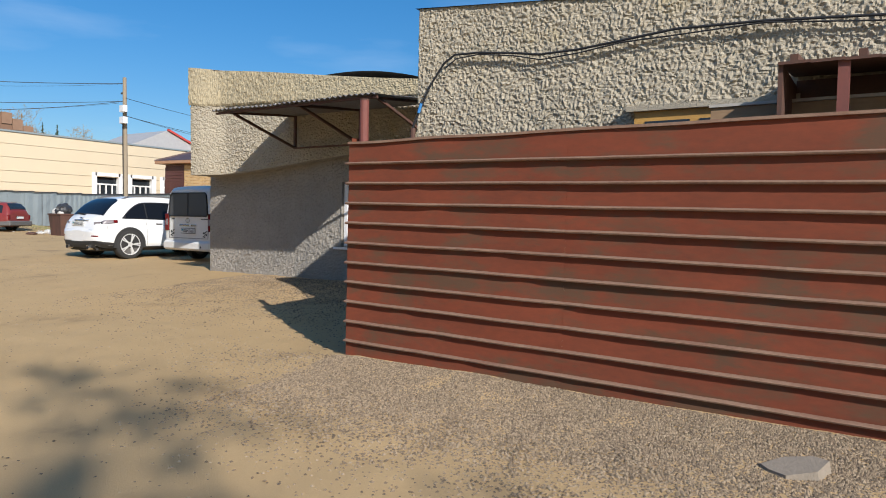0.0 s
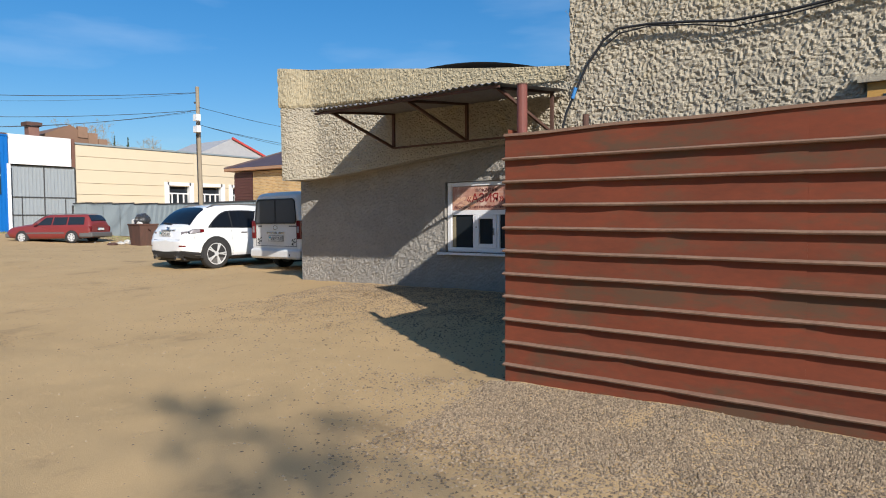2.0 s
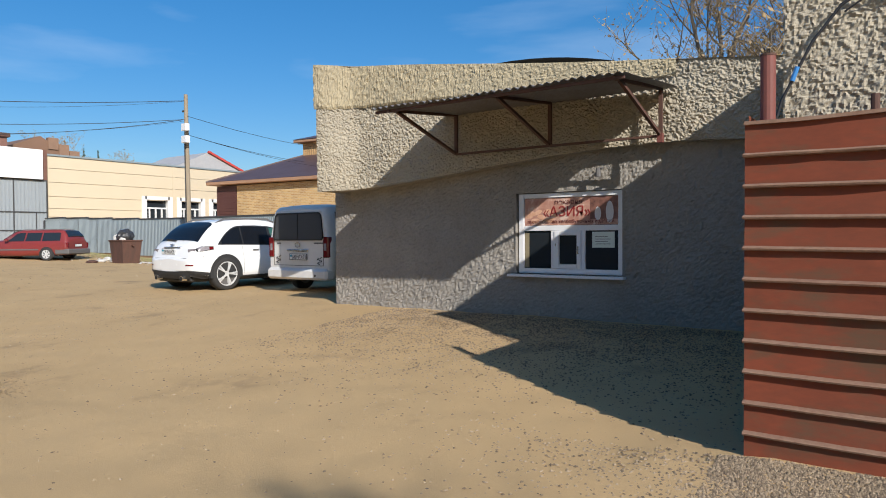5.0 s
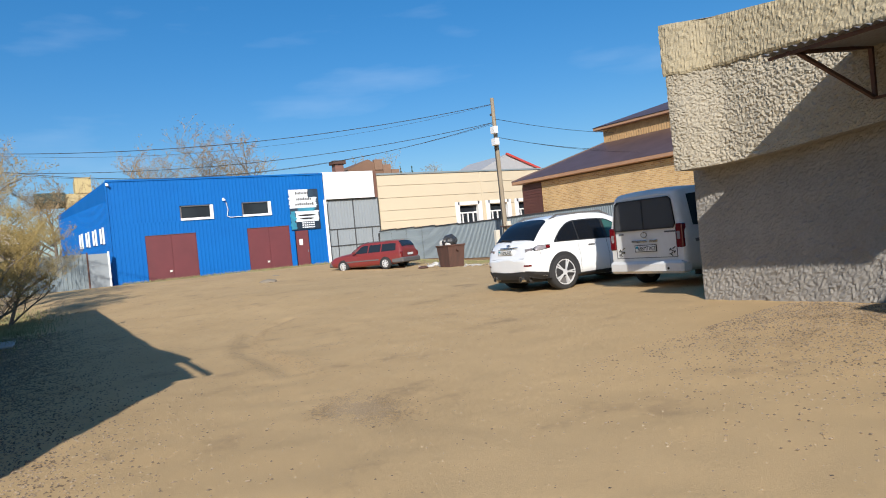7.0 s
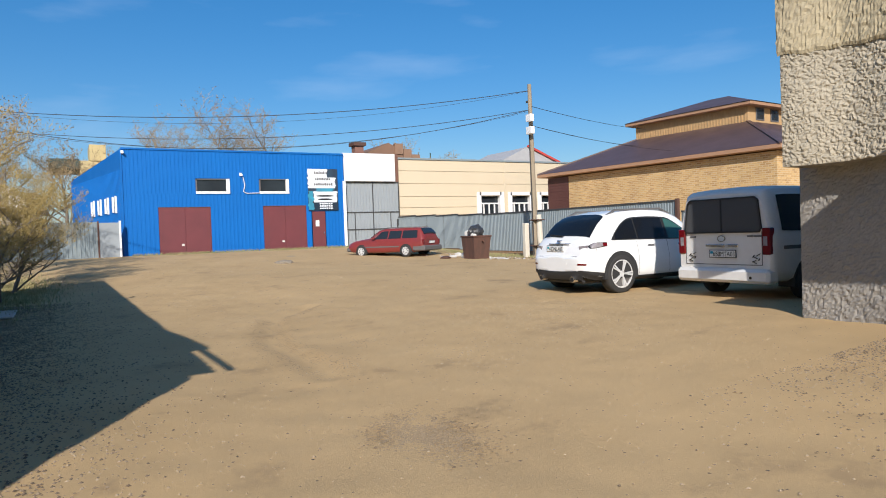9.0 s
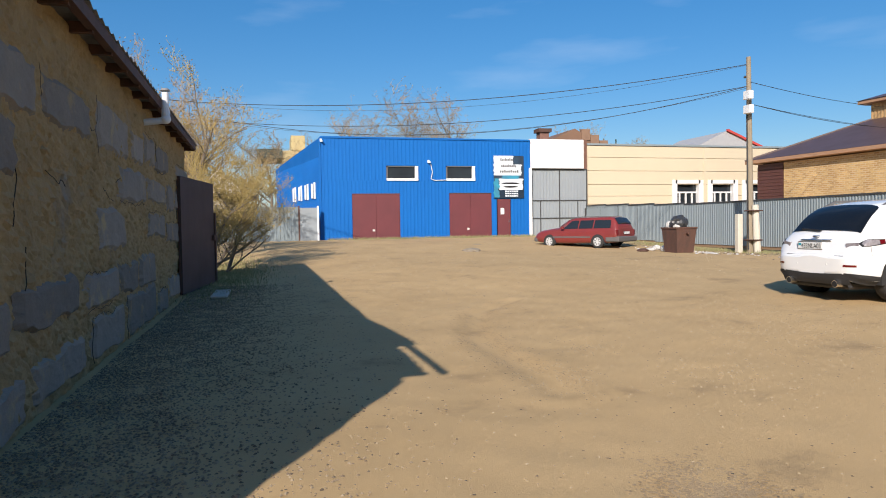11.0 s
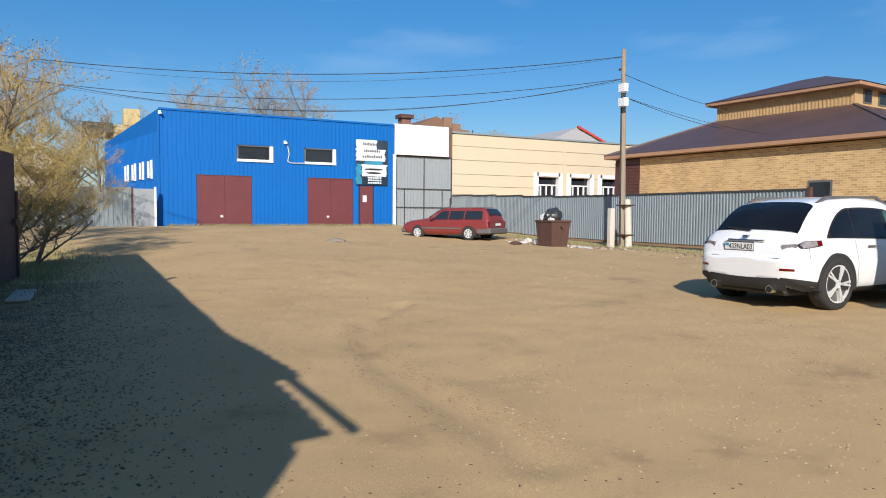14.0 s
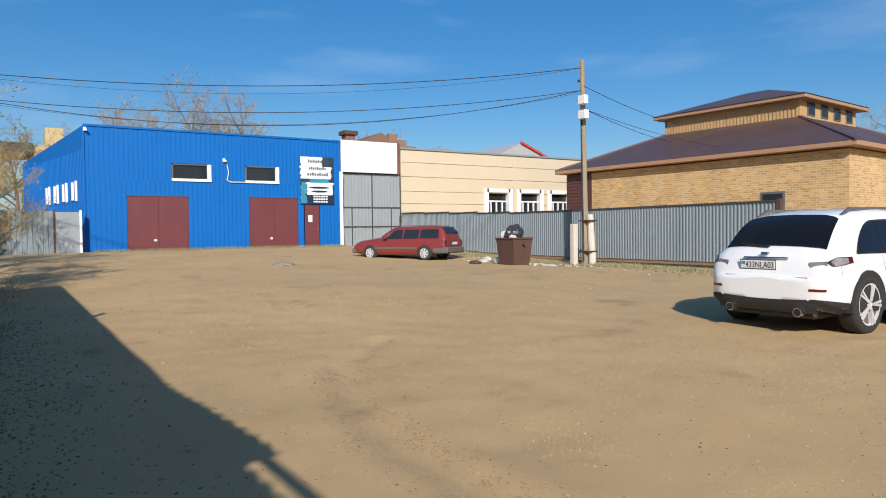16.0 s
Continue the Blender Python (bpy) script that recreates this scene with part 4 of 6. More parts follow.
def build_gatehouse():
    g = thing("grey_gateway", (-49.4, 17.1, 0.9), "tall grey sheet gate under a white sheet panel", "gate")
    W = 4.1
    for k, (a, c, z0, z1) in enumerate(((0.1, 2.1, 2.35, 4.35), (2.1, 4.05, 2.35, 4.35), (0.1, 0.75, 0.0, 2.3), (0.75, 2.1, 1.2, 2.3), (0.75, 2.1, 0.0, 1.15), (2.1, 3.4, 0.0, 1.15), (2.1, 3.4, 1.2, 2.3), (3.4, 4.05, 0.0, 2.3))):
        part("panel", ribbed(bmesh.new(), (0, a), (0, c), z0, z1, 0.2, 0.02, (1, 0, 0)), M_GREYGATE, g)
    for y in (0.1, 2.1, 4.05):
        part("stile", boxed(0.01, 0.06, y - 0.03, y + 0.03, 0, 4.4), M_DARKSTEEL, g)
    for y in (0.75, 3.4):
        part("stile", boxed(0.01, 0.06, y - 0.025, y + 0.025, 0, 2.32), M_DARKSTEEL, g)
    for z in (1.17, 2.33, 4.37):
        part("rail", boxed(0.02, 0.07, 0.1, 4.05, z - 0.03, z + 0.03), M_DARKSTEEL, g)
    part("fascia", boxed(0.0, 0.25, -0.05, 3.75, 4.42, 6.3), M_WHITE, g, "plain white sheet panel")
    part("brick_pier", boxed(-0.5, -0.1, 3.8, 4.15, 4.3, 6.35), mat("dark_old_brick", (0.2, 0.09, 0.06), (0.13, 0.07, 0.05)), g, "ragged dark brick edge")
    part("backing", boxed(-0.6, -0.5, 0, 4.15, -0.3, 6.2), M_INSIDE, g)


build_gatehouse()


def build_cream():
    c = thing("cream_building", (-49.5, 21.3, 0.6), "long cream siding building with white framed windows", "building")
    L, H = 27.0, 6.5
    wins = [(6.65 + 2.82 * k, 8.6 + 2.82 * k) for k in range(4)]
    z0, z1 = 2.35, 3.85
    lines = [-0.4, 0.9, 1.75, 2.35, 2.9, 3.68, 4.6, 5.5, 6.3]
    for a, b in zip(lines, lines[1:]):
        spans = [(0, L)]
        if a >= 2.3 and b <= 3.9:
            ys = [0] + [v for w in wins for v in w] + [L]
            spans = list(zip(ys[::2], ys[1::2]))
        for y0, y1 in spans:
            part("siding_board", boxed(-0.1, 0.0, y0, y1, a + 0.012, b - 0.012, bevel=0.008), M_CREAM, c)
    part("wall", boxed(-10, -0.1, 0, wins[0][0], -0.4, H - 0.1), M_CREAM, c)
    part("wall", boxed(-10, -0.4, 0.1, L, -0.4, H - 0.1), M_CREAM, c)
    part("coping", boxed(-10.1, 0.08, -0.05, L, 6.3, 6.42), M_GREYSHEET, c, "grey metal coping")
    for y0, y1 in wins:
        w = part("window", boxed(-0.35, -0.3, y0, y1, z0, z1), M_GLASS, c, "white framed window")
        for a, b, zz0, zz1 in ((y0 - 0.25, y0 + 0.12, z0, z1 + 0.15), (y1 - 0.12, y1 + 0.25, z0, z1 + 0.15), (y0, y1, z1 - 0.1, z1 + 0.15)):
            part("window_frame", boxed(-0.3, 0.05, a, b, zz0, zz1), M_WHITE, w)
        part("window_frame", boxed(-0.3, -0.2, y0, y1, z0 + 0.75, z0 + 0.85), M_WHITE, w)
        for k in range(1, 4):
            part("window_bar", boxed(-0.3, -0.2, y0 + k * (y1 - y0) / 4 - 0.04, y0 + k * (y1 - y0) / 4 + 0.04, z0, z0 + 0.78), M_WHITE, w)
    part("pier", boxed(0.0, 0.02, 8.9, 9.1, -0.4, 6.3), M_CREAM, c)
    # roof of an older house with chimneys behind
    r = thing("old_house", (-62, 25.6, 0.9), "far house with brown gable roof and brick chimneys", "house")
    bm = bmesh.new()
    v = [bm.verts.new(p) for p in ((0, -5, 6.4), (0, 5.5, 6.4), (0, 0.8, 9.0), (-9, -5, 6.4), (-9, 5.5, 6.4), (-9, 0.8, 9.0))]
    for f in ((0, 1, 2), (3, 5, 4), (0, 2, 5, 3), (1, 4, 5, 2)):
        bm.faces.new([v[k] for k in f])
    part("roof", bm, mat("rusty_brown_roof", (0.22, 0.12, 0.075), (0.17, 0.1, 0.06), coarse=0.6), r)
    part("wall", boxed(-8.8, -0.2, -4.8, 5.3, -0.5, 6.4), M_BRICKWALL, r)
    for x, y, w, z0, z1 in ((0.5, -2.4, 0.4, 6.2, 8.5), (0.5, -5.4, 0.75, 6.2, 7.4)):
        ch = part("chimney", boxed(x - w, x + w, y - w, y + w, z0, z1), mat("chimney_brick", (0.24, 0.12, 0.085), (0.18, 0.09, 0.07), coarse=3), r, "brick chimney")
        part("chimney_cap", boxed(x - w - 0.18, x + w + 0.18, y - w - 0.18, y + w + 0.18, z1, z1 + 0.3), M_RUST_DARK, ch)
    for k in range(5):
        part("parapet_step", boxed(-0.3, 0.1, 1.4 + 0.85 * k, 2.2 + 0.85 * k, 8.0 - 0.45 * k, 8.95 - 0.47 * k), mat("stepped_brick", (0.27, 0.16, 0.1)), r)
    h = thing("far_house", (-75, 52, 0.8), "distant house with grey gable and red roof edge", "house")
    bm = bmesh.new()
    v = [bm.verts.new(p) for p in ((0, -7, 8.2), (0, 7, 8.2), (0, -0.5, 11.2), (-9, -7, 8.2), (-9, 7, 8.2), (-9, -0.5, 11.2))]
    for f in ((0, 1, 2), (3, 5, 4), (0, 2, 5, 3), (1, 4, 5, 2)):
        bm.faces.new([v[k] for k in f])
    part("roof", bm, mat("grey_slate_gable", (0.4, 0.4, 0.4), (0.33, 0.33, 0.34)), h)
    bm = bmesh.new()
    bar(bm, (0.1, -0.5, 11.3), (0.1, 7.3, 8.2), 0.3, 0.25)
    part("roof_edge", bm, mat("red_roof_edge", (0.5, 0.06, 0.05)), h)
    part("wall", boxed(-8.8, -0.1, -6.8, 6.8, -0.5, 8.2), M_CONC, h)
    y = thing("yellow_tower_block", (-120, 2, 0), "distant yellow apartment building behind the trees", "building")
    part("wall", boxed(-10, 0, 1, 9, 0, 14.2), mat("yellow_facade", (0.52, 0.42, 0.22), (0.46, 0.37, 0.2)), y)
    part("tower", boxed(-8, 0.2, 2.4, 4.6, 14.2, 16.6), mat("yellow_tower", (0.55, 0.44, 0.22)), y)
    part("roof", boxed(-10.2, 0.3, -3, 1, 13.0, 14.4), mat("dark_green_roof", (0.05, 0.07, 0.06)), y)


build_cream()


def build_gable_house():
    h = thing("gable_house", (-58, -4.4, 0.8), "low house with brown roof and white gable behind the bushes", "house")
    part("wall", boxed(-8, 0, -4.5, 3.5, -0.5, 3.4), M_CONC, h)
    bm = bmesh.new()
    v = [bm.verts.new(p) for p in ((0.4, -5.2, 3.2), (0.4, 4.2, 3.2), (0.4, -0.5, 6.6), (-8.4, -5.2, 3.2), (-8.4, 4.2, 3.2), (-8.4, -0.5, 6.6))]
    for f in ((0, 2, 5, 3), (1, 4, 5, 2), (0, 3, 4, 1)):
        bm.faces.new([v[k] for k in f])
    part("roof", bm, M_ROOF, h, "brown metal roof")
    bm = bmesh.new()
    bm.faces.new([bm.verts.new(p) for p in ((0.2, 0.0, 3.4), (0.2, 3.4, 3.4), (0.2, 1.7, 5.1))])
    part("gable", bm, M_WHITE, h, "white gable boards")


build_gable_house()


def build_brick_house():
    h = thing("brick_house", (-27.5, 31.2, 0.35), "yellow brick house with brown metal hip roof and raised clerestory", "house", rz=5)
    W, D, H = 16.2, 15.5, 4.75
    part("wall", boxed(-W + 2.0, 0, 0, D, -0.5, H), M_BRICKWALL, h)
    part("end_bay", boxed(-W, -W + 2.0, 0.05, D, -0.5, H), M_WINEBOARD, h, "maroon siding bay")
    for k in range(24):
        part("siding_board", boxed(-W + 0.02, -W + 1.96, -0.01, 0.05, 0.2 * k - 0.2, 0.2 * k - 0.02), M_WINEBOARD, h)
    o = 0.5
    part("fascia", boxed(-W - o, o, -o, D + o, H + 0.06, H + 0.28, bevel=0.02), M_FASCIA, h, "pale brown eave board")
    cx0, cx1, cy0, cy1 = -W / 2 - 4.0, -W / 2 + 4.0, D / 2 - 3.4, D / 2 + 3.4
    z1 = H + 2.32

    def hip(x0, x1, y0, y1, z0, a0, a1, b0, b1, zt, name):
        bm = bmesh.new()
        lo = [bm.verts.new(p) for p in ((x0, y0, z0), (x1, y0, z0), (x1, y1, z0), (x0, y1, z0))]
        hi = [bm.verts.new(p) for p in ((a0, b0, zt), (a1, b0, zt), (a1, b1, zt), (a0, b1, zt))]
        for k in range(4):
            bm.faces.new((lo[k], lo[(k + 1) % 4], hi[(k + 1) % 4], hi[k]))
        bm.faces.new(hi)
        ob = part(name, bm, M_ROOF, h, "brown profiled metal roof")
        return ob

    r = hip(-W - o, o, -o, D + o, H + 0.284, cx0 - 0.1, cx1 + 0.1, cy0 - 0.1, cy1 + 0.1, z1, "roof")
    for (a, b), (c, d) in (((o, -o), (cx1, cy0)), ((-W - o, -o), (cx0, cy0)), ((o, D + o), (cx1, cy1))):
        part("ridge_cap", bar(bmesh.new(), (a, b, H + 0.3), (c, d, z1 + 0.03), 0.22, 0.08), M_ROOF, r)
    c = part("clerestory", boxed(cx0, cx1, cy0, cy1, z1 - 0.3, z1 + 1.05), mat("tan_ribbed_cladding", (0.5, 0.32, 0.15), (0.42, 0.27, 0.13), coarse=1), h, "tan clad clerestory")
    for k in range(40):
        x = cx0 + 8.0 * k / 40
        part("batten", boxed(x, x + 0.08, cy0 - 0.03, cy0, z1 + 0.02, z1 + 0.85), mat("tan_batten", (0.5, 0.32, 0.15)) if k == 0 else bpy.data.materials["tan_batten"], c)
    part("fascia", boxed(cx0 - 0.5, cx1 + 0.5, cy0 - 0.5, cy1 + 0.5, z1 + 0.9, z1 + 1.1, bevel=0.02), M_FASCIA, h)
    for k in range(4):
        y = cy0 + 0.8 + 1.55 * k
        w = part("clerestory_window", boxed(cx1 + 0.003, cx1 + 0.04, y, y + 0.85, z1 + 0.15, z1 + 0.88), M_TRIM, h)
        part("pane", boxed(cx1 + 0.041, cx1 + 0.05, y + 0.08, y + 0.77, z1 + 0.22, z1 + 0.82), M_GLASS, w)
    hip(cx0 - 0.55, cx1 + 0.55, cy0 - 0.55, cy1 + 0.55, z1 + 1.104, -W / 2 - 0.7, -W / 2 + 0.7, D / 2 - 0.1, D / 2 + 0.1, z1 + 2.35, "upper_roof")
    for x in (-3.9,):
        w = part("window", boxed(x, x + 1.15, -0.02, 0.02, 1.4, 3.05), M_TRIM, h, "dark brick house window")
        part("pane", boxed(x + 0.1, x + 1.05, -0.032, -0.022, 1.5, 2.95), M_GLASS, w)
    w = part("window", boxed(-0.02, 0.02, 5.2, 6.3, 1.4, 3.05), M_TRIM, h)
    part("pane", boxed(0.022, 0.032, 5.3, 6.2, 1.5, 2.9), M_GLASS, w)


build_brick_house()


# ---- grey sheet fence ----
def build_grey_fence():
    f = thing("sheet_fence", (-24, 20.2, 0.4), "grey-green profiled sheet fence raised off the ground on posts", "fence")
    for k in range(9):
        a = -23.5 + 2.611 * k
        z = 0.28 * step(-10, -24, a + 1.3)
        part("sheet", ribbed(bmesh.new(), (a, 0), (a + 2.611, 0), 0.22 + z * 0.8, 2.12 + z, 0.125, 0.022, (0, -1, 0)), M_GREYSHEET, f)
        part("top_rail", bar(bmesh.new(), (a, -0.02, 2.13 + z), (a + 2.611, -0.02, 2.13 + z), 0.05, 0.06), M_DARKSTEEL, f)
        part("post", boxed(a - 0.04, a + 0.04, 0.03, 0.11, -0.2, 2.1 + z), M_RUST_DARK, f)
        part("ground_board", boxed(a, a + 2.6, 0.02, 0.08, 0.1, 0.24 + z * 0.8), M_WOOD, f)
    part("end_post", boxed(-0.06, 0.06, -0.06, 0.06, -0.2, 2.2), M_RUST_DARK, f)
    for k in range(3):
        a = 0.1 + 2.6 * k
        part("sheet", ribbed(bmesh.new(), (a, 0.1), (a + 2.6, 0.1), 0.1, 1.72, 0.125, 0.022, (0, -1, 0)), M_GREYSHEET, f)
        part("top_rail", bar(bmesh.new(), (a, 0.08, 1.73), (a + 2.6, 0.08, 1.73), 0.05), M_DARKSTEEL, f)
    g = thing("yard_gate", (-41.4, 20.25, 0.55), "grey sheet gate leaf in a dark welded frame", "gate")
    for k in range(3):
        a = -6.3 + 2.1 * k
        part("panel", ribbed(bmesh.new(), (a + 0.05, 0), (a + 2.05, 0), 0.1, 1.7, 0.2, 0.03, (0, -1, 0)), M_GREYGATE, g)
        part("stile", boxed(a - 0.05, a + 0.05, -0.06, 0.04, 0, 2.1), M_DARKSTEEL, g)
        part("gusset", boxed(a + 0.05, a + 0.3, -0.02, 0.02, 1.85, 2.06), M_DARKSTEEL, g)
    part("stile", boxed(-0.06, 0.04, -0.06, 0.04, 0, 2.1), M_DARKSTEEL, g)
    part("rail", boxed(-6.3, 0, -0.05, 0.03, 2.05, 2.13), M_DARKSTEEL, g)


build_grey_fence()


# ---- utility pole ----
def build_pole():
    p = thing("utility_pole", (-30.9, 18.97, 0.35), "weathered wooden utility pole strapped to a concrete stub", "pole")
    part("shaft", rod(bmesh.new(), (0, 0, -0.2), (-0.12, 0, 7.75), 0.14, 12, 0.085), M_WOODGREY, p)
    part("stub", rod(bmesh.new(), (0.28, 0.1, -0.2), (0.2, 0.05, 1.95), 0.14, 10, 0.12), M_PALECONC, p, "pale concrete stub")
    part("concrete_stub", boxed(-0.4, -0.18, -0.42, -0.2, -0.2, 1.6, bevel=0.02), M_PALECONC, p, "pale concrete stub")
    for z in (0.55, 1.7):
        part("strap", boxed(-0.2, 0.42, -0.19, 0.24, z, z + 0.05, bevel=0.02), M_RUST_DARK, p)
    for z, w in ((6.05, 0.22), (5.5, 0.24)):
        part("meter_box", boxed(-0.02, w + 0.1, -0.33, -0.12, z, z + 0.32, bevel=0.01), M_WHITE, p, "white service box")
    for z in (6.25, 7.0):
        part("insulator", rod(bmesh.new(), (-0.3, -0.05, z), (-0.12, 0, z), 0.05, 8), M_DARKSTEEL, p)
    part("conduit", rod(bmesh.new(), (0.06, -0.15, 0.2), (-0.06, -0.13, 5.5), 0.025, 6), M_CABLE, p)

    def span(a, b, sag, r):
        a, b = Vector(a), Vector(b)
        pts = [a.lerp(b, i / 30) - Vector((0, 0, sag * 4 * (i / 30) * (1 - i / 30))) for i in range(31)]
        wire("overhead_wire", pts, r, M_CABLE, label="black overhead wire hung from the pole", category="wire", parent=None)

    top = Vector((-31.0, 18.97, 0.35))

    def run(height, fall, rise, r, reach=34.0, turn=245.0):
        """A wire from the pole to the next one, past the yard's far side."""
        ux, uy = math.cos(radians(turn)), math.sin(radians(turn))
        pts = []
        for i in range(41):
            q = reach * i / 40
            pts.append((-31.0 + ux * q, 18.97 + uy * q, height - fall * q + rise * q * q))
        wire("overhead_wire", pts, r, M_CABLE, label="black overhead wire hung from the pole", category="wire")

    run(7.82, 0.132, 0.005, 0.015)
    run(7.8, 0.175, 0.0068, 0.006)
    run(6.97, 0.149, 0.0058, 0.013)
    run(6.97, 0.235, 0.0098, 0.013)
    run(6.9, 0.215, 0.0088, 0.006)
    span(top + Vector((0.1, 0, 6.75)), (-42.0, 40, 8.6), 0.25, 0.012)
    span(top + Vector((0.1, 0, 5.9)), (-42.0, 40, 7.4), 0.3, 0.012)
    span(top + Vector((0.1, 0, 5.9)), (-36.0, 40, 6.4), 0.5, 0.009)


build_pole()


# ---- vehicles ----
class Loft:
    """A car body drawn over cross-sections; x runs forward from the tail."""

    def __init__(self, rows):
        self.rows = np.array(rows, float)

    def at(self, x):
        return [float(np.interp(x, self.rows[:, 0], self.rows[:, k])) for k in range(1, 7)]

    def ring(self, x):
        zb, zs, zr, wl, ws, wr = self.at(x)
        half = [(0, zb), (wl * 0.86, zb), (wl * 0.97, zb + 0.06), (wl, zb + 0.18), (wl * 1.005, (zb + zs) / 2 + 0.06), (ws + 0.01, zs - 0.05), (ws, zs),
                ((ws + wr) * 0.5, (zs + zr - min(0.07, (zr - zs) * 0.4)) * 0.5), (wr, zr - min(0.07, (zr - zs) * 0.4)), (wr * 0.9, zr - 0.018), (wr * 0.5, zr + 0.004), (0, zr + 0.012)]
        return half

    def side(self, x, v, out=0.008):
        """A point of the glasshouse side, v from belt (0) to roof edge (1)."""
        zb, zs, zr, wl, ws, wr = self.at(x)
        zt = zr - min(0.07, (zr - zs) * 0.4)
        return (ws + (wr - ws) * v + out, zs + (zt - zs) * v)


def car_body(loft, x0, x1, n, material, parent, extra=()):
    bm = bmesh.new()
    rings = []
    for x in sorted([x0 + (x1 - x0) * i / n for i in range(n + 1)] + list(extra)):
        half = loft.ring(x)
        pts = [(x, y, z) for y, z in half] + [(x, -y, z) for y, z in half[-2:0:-1]]
        rings.append([bm.verts.new(p) for p in pts])
    m = len(rings[0])
    for a, b in zip(rings, rings[1:]):
        for k in range(m):
            bm.faces.new((a[k], a[(k + 1) % m], b[(k + 1) % m], b[k]))
    bm.faces.new(rings[0])
    bm.faces.new(list(reversed(rings[-1])))
    bmesh.ops.recalc_face_normals(bm, faces=bm.faces)
    ob = part("body", bm, material, parent, smooth=True)
    for f in ob.data.polygons:
        if len(f.vertices) > 8:
            f.use_smooth = False
    return ob


def side_glass(loft, xa, xb, v0, v1, sign, material, parent, lean_a=0.0, lean_b=0.0, name="side_window", out=0.014):
    """A side window between two stations; lean: how far the upper end is shifted forward."""
    bm = bmesh.new()

    def put(i, j):
        u, v = i / 12, j / 4
        vv = v0 + (v1 - v0) * v
        x = (xa + lean_a * v) + ((xb + lean_b * v) - (xa + lean_a * v)) * u
        y, z = loft.side(x, vv, out)
        return (x, sign * y, z)

    sheet_mesh(bm, put, 12, 4)
    return part(name, bm, material, parent, smooth=True)


def top_glass(loft, xa, xb, wide_a, wide_b, material, parent, name, out=0.012):
    """A screen laid on the sloping top of the body between two stations."""
    bm = bmesh.new()

    def put(i, j):
        u = i / 8
        x = xa + (xb - xa) * u
        zb, zs, zr, wl, ws, wr = loft.at(x)
        w = (wide_a + (wide_b - wide_a) * u) * (2 * j / 10 - 1)
        f = abs(w) / wr
        z = zr + 0.012 - (0.008 * (f / 0.5) if f < 0.5 else 0.008 + 0.022 * (f - 0.5) / 0.4)
        return (x - out * 0.9, w, z + out)

    sheet_mesh(bm, put, 8, 10)
    return part(name, bm, material, parent, smooth=True)


def wheel(parent, x, y, r, width, rim_r, spokes, sign):
    w = new("wheel")
    w.parent = parent
    bm = bmesh.new()
    prof = [(rim_r, -0.5), (r - 0.05, -0.5), (r - 0.012, -0.42), (r, -0.25), (r, 0.25), (r - 0.012, 0.42), (r - 0.05, 0.5), (rim_r, 0.47)]
    n = 32
    rings = [[bm.verts.new((a * math.cos(2 * math.pi * k / n), sign * b * width, a * math.sin(2 * math.pi * k / n))) for k in range(n)] for a, b in prof]
    for a, b in zip(rings, rings[1:]):
        for k in range(n):
            bm.faces.new((a[k], a[(k + 1) % n], b[(k + 1) % n], b[k]))
    bmesh.ops.recalc_face_normals(bm, faces=bm.faces)
    w.location = (x, y, r)
    part("tyre", bm, M_BLACK, w, smooth=True)
    bm = bmesh.new()
    rod(bm, (0, -sign * 0.1, 0), (0, sign * (0.34 * width), 0), rim_r + 0.004, 28)
    part("rim_well", bm, M_TRIM, w)
    bm = bmesh.new()
    for k in range(spokes):
        a = 2 * math.pi * k / spokes
        for d in (-0.11, 0.11):
            bar(bm, (0.05 * math.cos(a), sign * 0.43 * width, 0.05 * math.sin(a)), (rim_r * math.cos(a + d), sign * 0.42 * width, rim_r * math.sin(a + d)), 0.05, 0.03)
    rod(bm, (0, sign * 0.3 * width, 0), (0, sign * 0.46 * width, 0), 0.065, 14)
    ring = [[bm.verts.new((q * math.cos(2 * math.pi * k / n), sign * h * width, q * math.sin(2 * math.pi * k / n))) for k in range(n)] for q, h in ((rim_r + 0.012, 0.46), (rim_r - 0.02, 0.46), (rim_r - 0.025, 0.3))]
    for a, b in zip(ring, ring[1:]):
        for k in range(n):
            bm.faces.new((a[k], a[(k + 1) % n], b[(k + 1) % n], b[k]))
    part("rim", bm, M_ALLOY, w, "silver alloy rim")
    return w


def arch(parent, loft, x, r, cz, sign):
    """A dark plate on the closed flank that paints the shade of a wheel opening."""
    bm = bmesh.new()
    n = 22
    pts = [(x + r * math.cos(math.pi * k / n), cz + r * math.sin(math.pi * k / n)) for k in range(n + 1)] + [(x - r, cz - 0.1), (x + r, cz - 0.1)]
    y = loft.at(x)[3] * 1.005 + 0.003
    outer = [bm.verts.new((a, sign * y, b)) for a, b in pts]
    inner = [bm.verts.new((a, sign * (y - 0.3), b)) for a, b in pts]
    bm.faces.new(outer)
    for k in range(len(pts)):
        bm.faces.new((outer[k], outer[(k + 1) % len(pts)], inner[(k + 1) % len(pts)], inner[k]))
    return part("wheel_arch", bm, M_INSIDE, parent)


